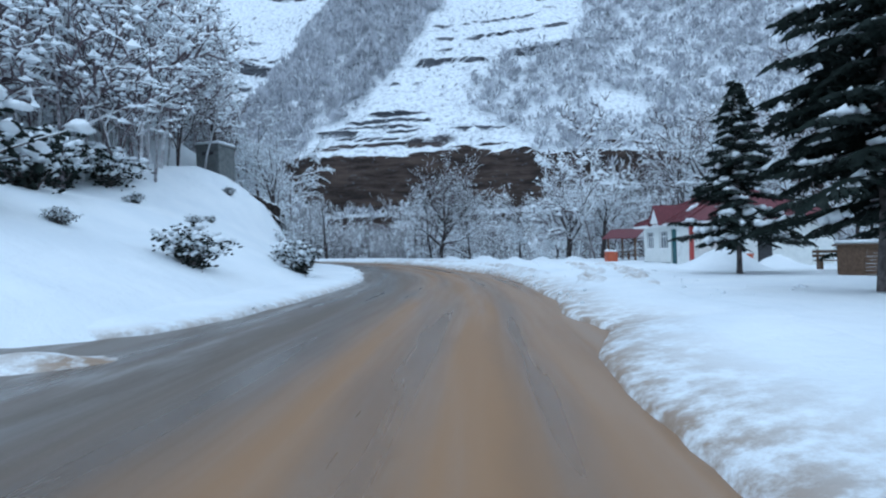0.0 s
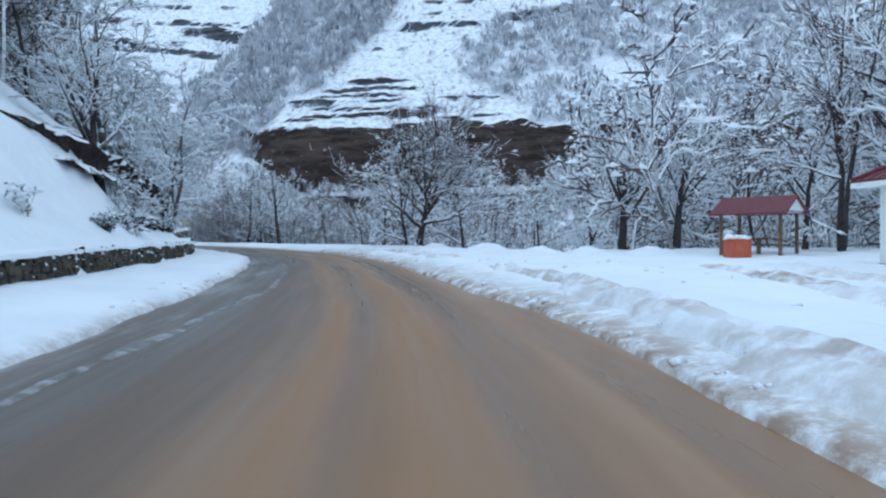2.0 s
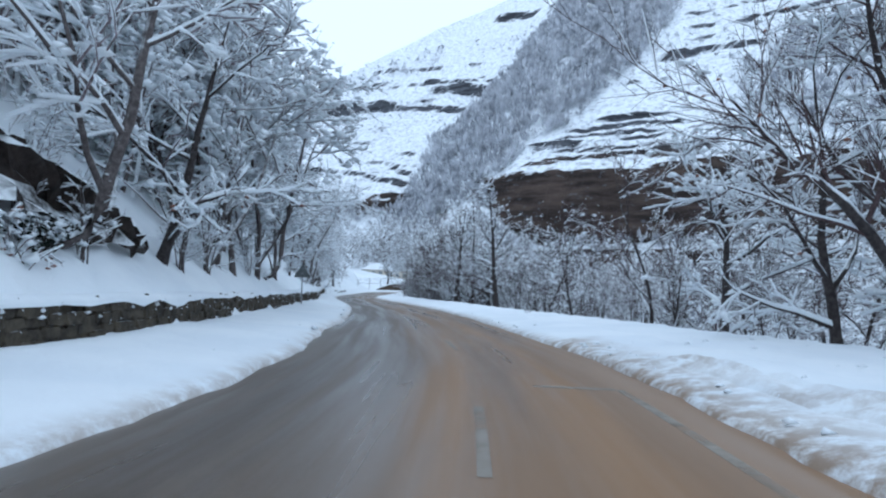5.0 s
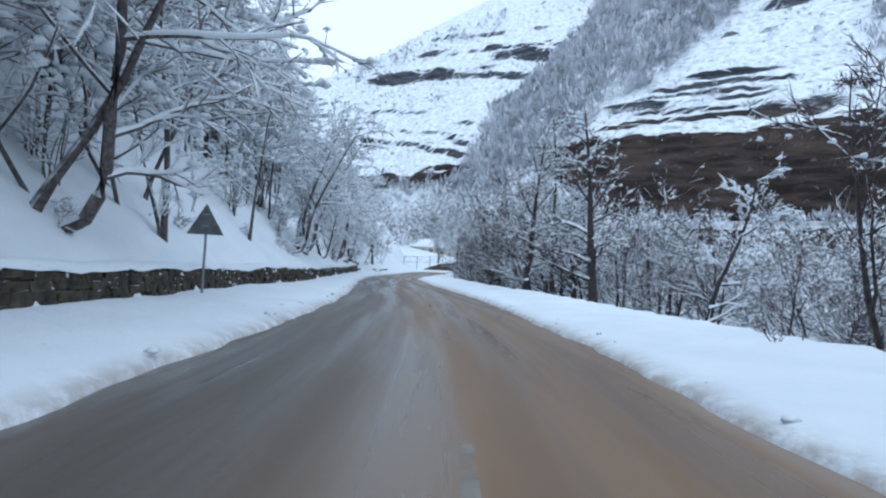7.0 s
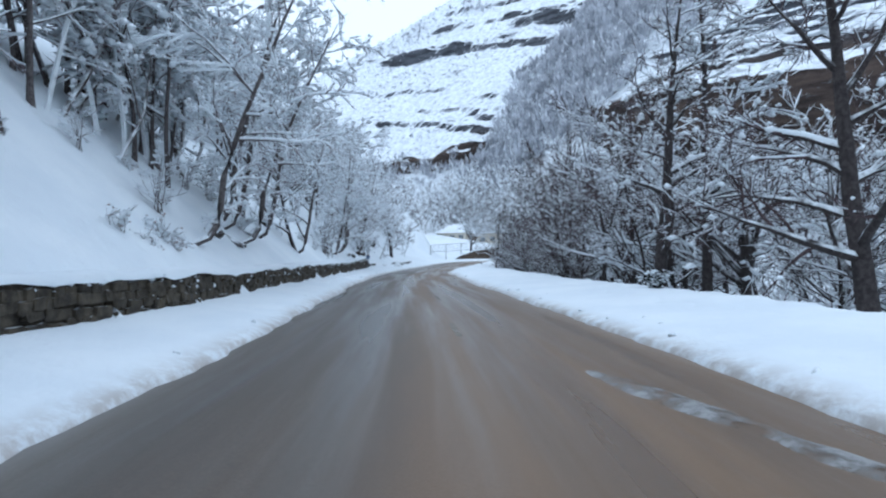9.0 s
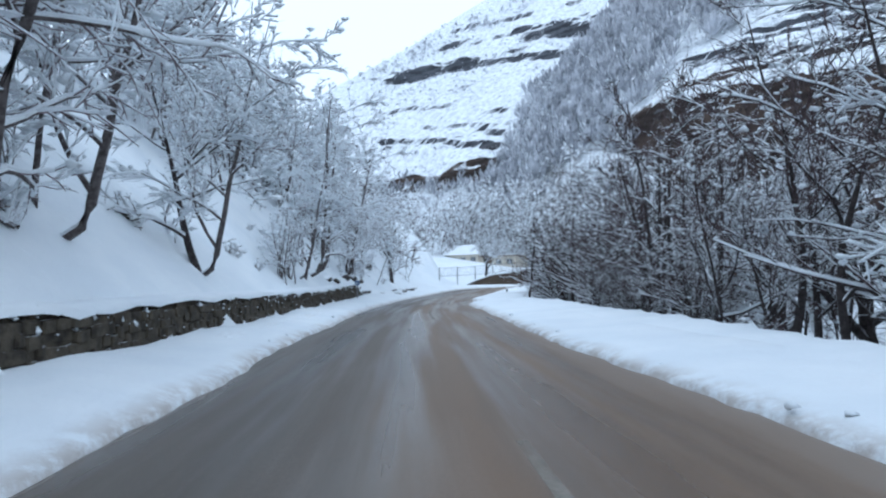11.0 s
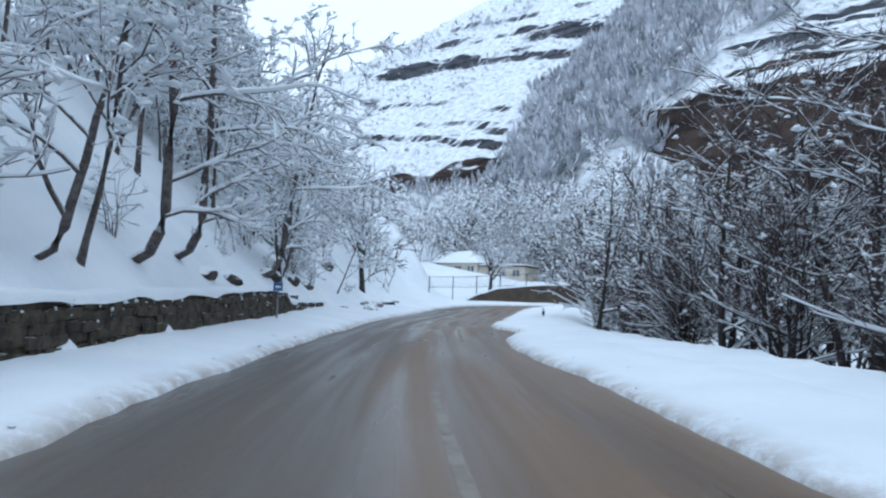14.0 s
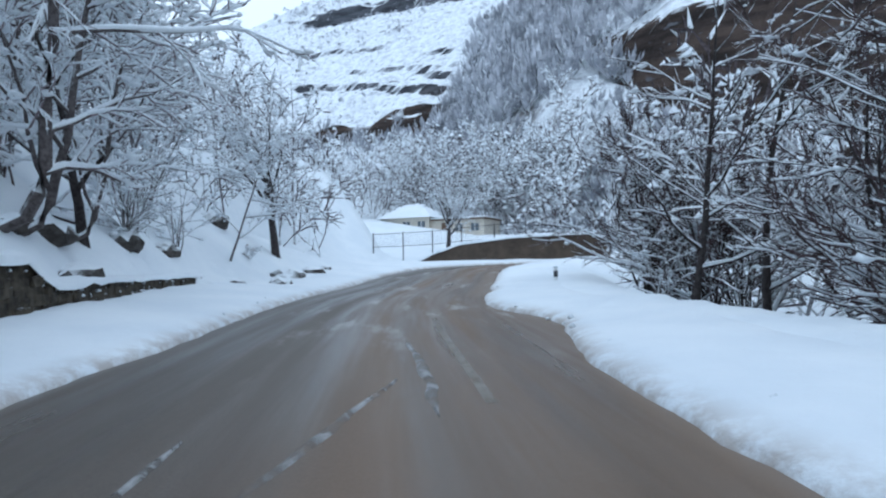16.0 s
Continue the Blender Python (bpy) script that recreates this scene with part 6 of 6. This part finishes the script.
def low_house():
    h = empty("house", pose(-88.9, 204, 4.6, 0, 0, 2), "low cream house with dark openings and snow-covered roof", "house")
    box_part("wall", (-4.5, 2.5, 0, 6, -4, 2.0), MAT_CREAM, h, 0.02)
    box_part("wall", (2.5, 9.6, 0.4, 6, -4, 1.5), MAT_CREAM, h, 0.02, "long low cream wing")
    for x in (-3.4, -1.2, 0.9):
        w = box_part("window", (x, x + 1.0, -0.04, 0.02, 0.4, 1.5), MAT_GLASS, h, 0.01)
        box_part("frame", (x + 0.46, x + 0.54, -0.06, -0.04, 0.4, 1.5), MAT_FRAME, w, 0.004)
    box_part("door", (4.0, 4.9, 0.36, 0.42, -0.6, 1.2), MAT_WOOD, h, 0.01)
    for x in (5.8, 7.9):
        w = box_part("window", (x, x + 1.0, 0.36, 0.42, 0.1, 1.0), MAT_GLASS, h, 0.01)
        box_part("frame", (x + 0.46, x + 0.54, 0.34, 0.36, 0.1, 1.0), MAT_FRAME, w, 0.004)
    v = [(-5, -0.6, 2.0), (3, -0.6, 2.0), (3, 6.6, 2.0), (-5, 6.6, 2.0), (-2.4, 3, 4.0), (0.0, 3, 4.0)]
    pydata("roof", v, [(0, 1, 5, 4), (1, 2, 5), (2, 3, 4, 5), (3, 0, 4), (3, 2, 1, 0)], MAT_SNOW, h, "hipped roof deep in snow")
    roof = box_part("wing_roof", (2.6, 10.0, -0.1, 6.4, 1.5, 1.62), MAT_WOOD, h, 0.01)
    part("snow_cap", box(bmesh.new(), 2.65, 9.9, -0.05, 6.3, 1.62, 1.85, 0.1), MAT_SNOW, roof, "thick snow", True)


low_house()


# ---- loose things on the slope ----
def fallen_log(x, y, turn, length, r, label="dark snapped log lying in the snow"):
    z = ground_z(x, y)
    rng = random.Random(int(x * 10))
    line = grow(rng, Vector((-length / 2, 0, 0)), Vector((1, 0, 0)), length, r, r * 0.7, 5, 0.05, 0)
    ob = tubes("log", [line], 7, MAT_BARK, many=False)
    ob.matrix_basis = pose(x, y, z + r * 0.5, 0, 28, turn)
    tagged(ob, label, "log", "logs in the snow")


fallen_log(-42.1, 114.9, 20, 0.9, 0.13)
fallen_log(-44.6, 117.3, 40, 0.6, 0.08)


def boulder(x, y, r, seed):
    rng = random.Random(seed)
    bm = bmesh.new()
    bmesh.ops.create_icosphere(bm, subdivisions=2, radius=r)
    for q in bm.verts:
        k = 1 + 0.3 * noise.noise(q.co * (1.3 / r) + Vector((seed, 0, 0)))
        q.co = Vector((q.co.x * k * 1.2, q.co.y * k, q.co.z * k * 0.75))
    ob = part("boulder", bm, MAT_BOULDER)
    ob.matrix_basis = pose(x, y, ground_z(x, y) - r * 0.1, 0, 0, rng.uniform(0, 360))
    tagged(ob, "dark boulder with a cap of snow", "boulder", "boulders on the slope")


for k, (x, y, r) in enumerate([(-67.9, 157.5, 0.5), (-70.2, 160.5, 0.7), (-66.2, 154.9, 0.35), (-61.6, 142.4, 0.4), (-64.6, 147.9, 0.4), (-69.2, 156.4, 0.45),
                               (-60.6, 140.8, 0.35), (-48.8, 121.6, 0.3), (-41.6, 113.6, 0.28), (-66.8, 159.4, 0.3), (-71.5, 163.8, 0.5), (-66.0, 148.0, 0.55), (-68.6, 151.6, 0.6), (-69.9, 154.1, 0.45), (-74.6, 160.2, 0.75), (-65.2, 146.9, 0.4), (-72.8, 166.5, 0.4)]):
    boulder(x, y, r, k)


# ---- road markings ----
def dash(a, b, off, w=0.12):
    """A painted stripe between two distances along the road."""
    i0, i1 = np.searchsorted(ALONG, a), np.searchsorted(ALONG, b)
    v = []
    for i in range(i0, i1 + 1):
        for s in (-w / 2, w / 2):
            p = LINE[i] + RIGHT[i] * (off + s)
            v.append((p[0], p[1], float(rise(i)) + 0.036 - 0.012 * abs(off)))
    ob = pydata("road_stripe", v, [(2 * k, 2 * k + 1, 2 * k + 3, 2 * k + 2) for k in range(i1 - i0)], MAT_LINE)
    ob.visible_shadow = True
    return tagged(ob, "worn white road stripe under thin mud", "road marking", "stripes on the road", "structure")


def along_near(x, y):
    i, d = near_road([x], [y])
    return float(ALONG[i[0]]), float(d[0])


# the solid edge line beside the yard's mouth and its short return
dash(along_near(-3.15, 69.1)[0] - 2.5, along_near(-6.67, 77.4)[0], 2.36, 0.13)
i = int(np.searchsorted(ALONG, along_near(-7.1, 76.8)[0]))
v = [(*(LINE[i] + RIGHT[i] * o + TANG[i] * w), 0.036 - 0.012 * o) for w in (-0.09, 0.09) for o in (1.15, 2.3)]
tagged(pydata("road_stripe", v, [(0, 1, 3, 2)], MAT_LINE), "worn white road stripe under thin mud", "road marking", "stripes on the road", "structure")
for k in range(9):
    m = 117.5 + 8.5 * k
    dash(m - 1.2, m + 1.2, float(np.interp(m, [117, 135, 177, 186], [0.75, 0.32, 0.36, 0.55])), 0.11)
dash(203.6, 211.4, 0.37, 0.13)
a, d = along_near(-54.087, 145.136)
b, _d = along_near(-57.553, 151.509)
dash(a, b, d, 0.11)


# ---- slush left on the asphalt ----
def slush(name, stops, offs, width, seed, label):
    """A thin uneven ribbon of slush along the road."""
    rng = random.Random(seed)
    v, a = [], stops[0]
    while a <= stops[-1]:
        i = int(np.searchsorted(ALONG, a))
        o = float(np.interp(a, stops, offs)) + 0.12 * float(fbm(np.array(a * 0.8), np.array(seed * 1.0), 0.4))
        w = width * (0.35 + 0.65 * abs(float(fbm(np.array(a * 0.9), np.array(seed * 2.0), 1.4)))) + 0.03 * rng.random()
        w *= min(1.0, (a - stops[0]) / 0.8 + 0.05, (stops[-1] - a) / 0.8 + 0.05)
        for f, h in ((-1, 0.032), (-0.4, 0.05), (0.4, 0.05), (1, 0.032)):
            p = LINE[i] + RIGHT[i] * (o + w * f / 2) + TANG[i] * (a - ALONG[i])
            v.append((p[0], p[1], float(rise(i)) + h - 0.012 * abs(o)))
        a += 0.22
    ob = pydata(name, v, grid_faces(len(v) // 4, 4), MAT_SLUSH, smooth=True)
    return tagged(ob, label, "slush", "slush on the road", "structure")


slush("slush", (92, 98, 101, 105, 110, 113, 118, 124, 128), (-2.4, -2.25, -2.0, -2.05, -1.9, -1.5, -1.4, -1.45, -1.6), 0.34, 1, "pale ribbon of slush left by the wheels")
slush("slush", (119, 122, 127, 131), (-2.2, -1.9, -1.6, -2.0), 0.5, 2, "pale ribbon of slush left by the wheels")
slush("slush", (216.6, 219.4), (-1.15, -1.05), 0.12, 3, "grey scrape of slush on the asphalt")
slush("slush", (217.8, 221.2), (-0.55, 0.45), 0.16, 4, "grey scrape of slush on the asphalt")
slush("slush", (219.6, 224.2), (0.72, 0.66), 0.16, 5, "grey scrape of slush on the asphalt")
slush("slush", (164, 166.2), (2.0, 2.4), 0.3, 6, "grey scrape of slush on the asphalt")
slush("slush", (169.5, 173.4), (2.5, 1.6), 0.5, 7, "grey scrape of slush on the asphalt")


# ---- clods thrown up by the plough ----
def clods(name, count, y0, y1, off0, off1, lo, hi, seed, label):
    rng = random.Random(seed)
    spots = []
    i0, i1 = (int(np.argmin(np.abs(ALONG - ALONG_AT(v)))) for v in (y0, y1))
    side = 1 if off0 > 0 else -1
    for _ in range(count):
        i = rng.randrange(i0, i1)
        c = abs(off0) + (abs(off1) - abs(off0)) * rng.random() ** 1.6
        p = LINE[i] + RIGHT[i] * side * (HALF + c)
        z = float(rise(i)) + 0.14 + 0.06 * min(c, 2.5) if c < 2.6 else ground_z(p[0], p[1])
        spots.append((Vector((p[0], p[1], z)), rng.uniform(lo, hi) * (0.5 + rng.random())))
    tagged(clumps(name, rng, spots, MAT_BANK, None, "", "rough"), label, "snow", kind="stuff")


clods("snow_clods", 360, 30, 82, 0.3, 6.0, 0.03, 0.085, 21, "broken clods of snow thrown up by the plough")
clods("snow_clods", 120, 30, 158, -0.2, -1.4, 0.03, 0.08, 22, "small clods of snow along the road's edge")
clods("snow_clods", 120, 84, 160, 0.2, 1.6, 0.03, 0.09, 23, "small clods of snow along the road's edge")


# ---- wheel tracks and slush mounds in the yard's snow ----
def strip(name, line, profile, dirty, seed, label, lift):
    """A ribbon of churned snow along a line; profile holds (offset, height)."""
    pts = spline(line, 0.2)
    v, dirt = [], []
    for k in range(len(pts)):
        d = pts[min(k + 1, len(pts) - 1)] - pts[max(k - 1, 0)]
        n = np.array([d[1], -d[0]]) / np.linalg.norm(d)
        fade = float(sm(min(k, len(pts) - 1 - k), -1, 7))
        for o, h in profile:
            side = 1.0 if o > 0 else -1.0
            p = pts[k] + n * o * (0.75 + 0.5 * float(fbm(np.array(k * 0.17), np.array(side * 2), seed)) + 0.2 * float(fbm(np.array(k * 0.9), np.array(side), seed)))
            rough = float(fbm(np.array(p[0] * 3.1), np.array(p[1] * 3.1), seed))
            v.append((p[0], p[1], lift(p) - 0.2 + fade * (0.2 + h * (1 + 0.6 * rough) + 0.03 * rough)))
            dirt.append(min(1.0, max(0.0, dirty + 0.5 * float(fbm(np.array(p[0] * 1.1), np.array(p[1] * 1.1), seed + 1)))))
    me = bpy.data.meshes.new(name)
    me.from_pydata(v, [], [f[::-1] for f in grid_faces(len(pts), len(profile))])
    me.attributes.new("dirt", "FLOAT", "POINT").data.foreach_set("value", dirt)
    return tagged(finish(name, me, MAT_BANK, smooth=True), label, "snow", kind="structure")


def yard_top(p):
    i, d = near_road([p[0]], [p[1]])
    c = float(d[0]) - HALF
    return max(ground_z(*p), float(np.interp(c, [0, 0.3, 2.3, 2.8, 3.0], [0.03, 0.17, 0.33, 0.12, -9])))


RUT = [(-0.75, -0.22), (-0.45, 0.03), (-0.25, 0.10), (-0.1, 0.03), (0.1, 0.025), (0.25, 0.09), (0.45, 0.03), (0.75, -0.22)]
for shift, seed in ((0.0, 1.3), (1.5, 2.9)):
    strip("wheel_track", [(5.5 + shift, 34.0), (5.9 + shift, 36.0), (6.4 + shift, 38.4), (7.6 + shift, 44), (8.1 + shift, 50), (8.5 + shift, 56)], RUT, 0.62, seed, "churned wheel track through the deep yard snow", yard_top)
strip("wheel_track", [(5.0, 41.0), (4.8, 44.5), (4.5, 48.0), (3.8, 52.5), (2.6, 58)], RUT, 0.6, 4.1, "churned wheel track along the dirty snow edge", yard_top)
strip("wheel_track", [(1.6, 62.0), (0.4, 66.0), (-0.4, 69.2), (-2.0, 72.8), (-4.4, 77.0), (-6.6, 80.6)], RUT, 0.6, 5.2, "churned wheel track along the dirty snow edge", yard_top)
MOUND = [(-0.9, -0.06), (-0.65, 0.01), (-0.45, 0.03), (-0.2, 0.07), (0.2, 0.08), (0.45, 0.04), (0.65, 0.01), (0.9, -0.06)]
strip("slush_mound", [(-8.5, 26.0), (-5.5, 25.7), (-3.2, 25.5), (-1.3, 25.8)], MOUND, 0.8, 6.1, "low ridge of dirty slush across the side turning", lambda p: 0.02)
strip("slush_mound", [(-8.0, 23.8), (-5.0, 23.6), (-3.0, 23.7), (-1.8, 24.2)], MOUND, 0.9, 7.4, "low ridge of dirty slush across the side turning", lambda p: 0.02)
strip("wheel_track", [(x - 1.15, y - 0.8) for x, y in ((-42.2, 121.2), (-44.4, 124.3), (-47.4, 128.5), (-49.2, 131.0), (-50.6, 133.2))], [(o * 0.5, h * 0.6) for o, h in RUT], 0.05, 8.2, "shallow old wheel track in the verge snow", lambda p: 0.25)
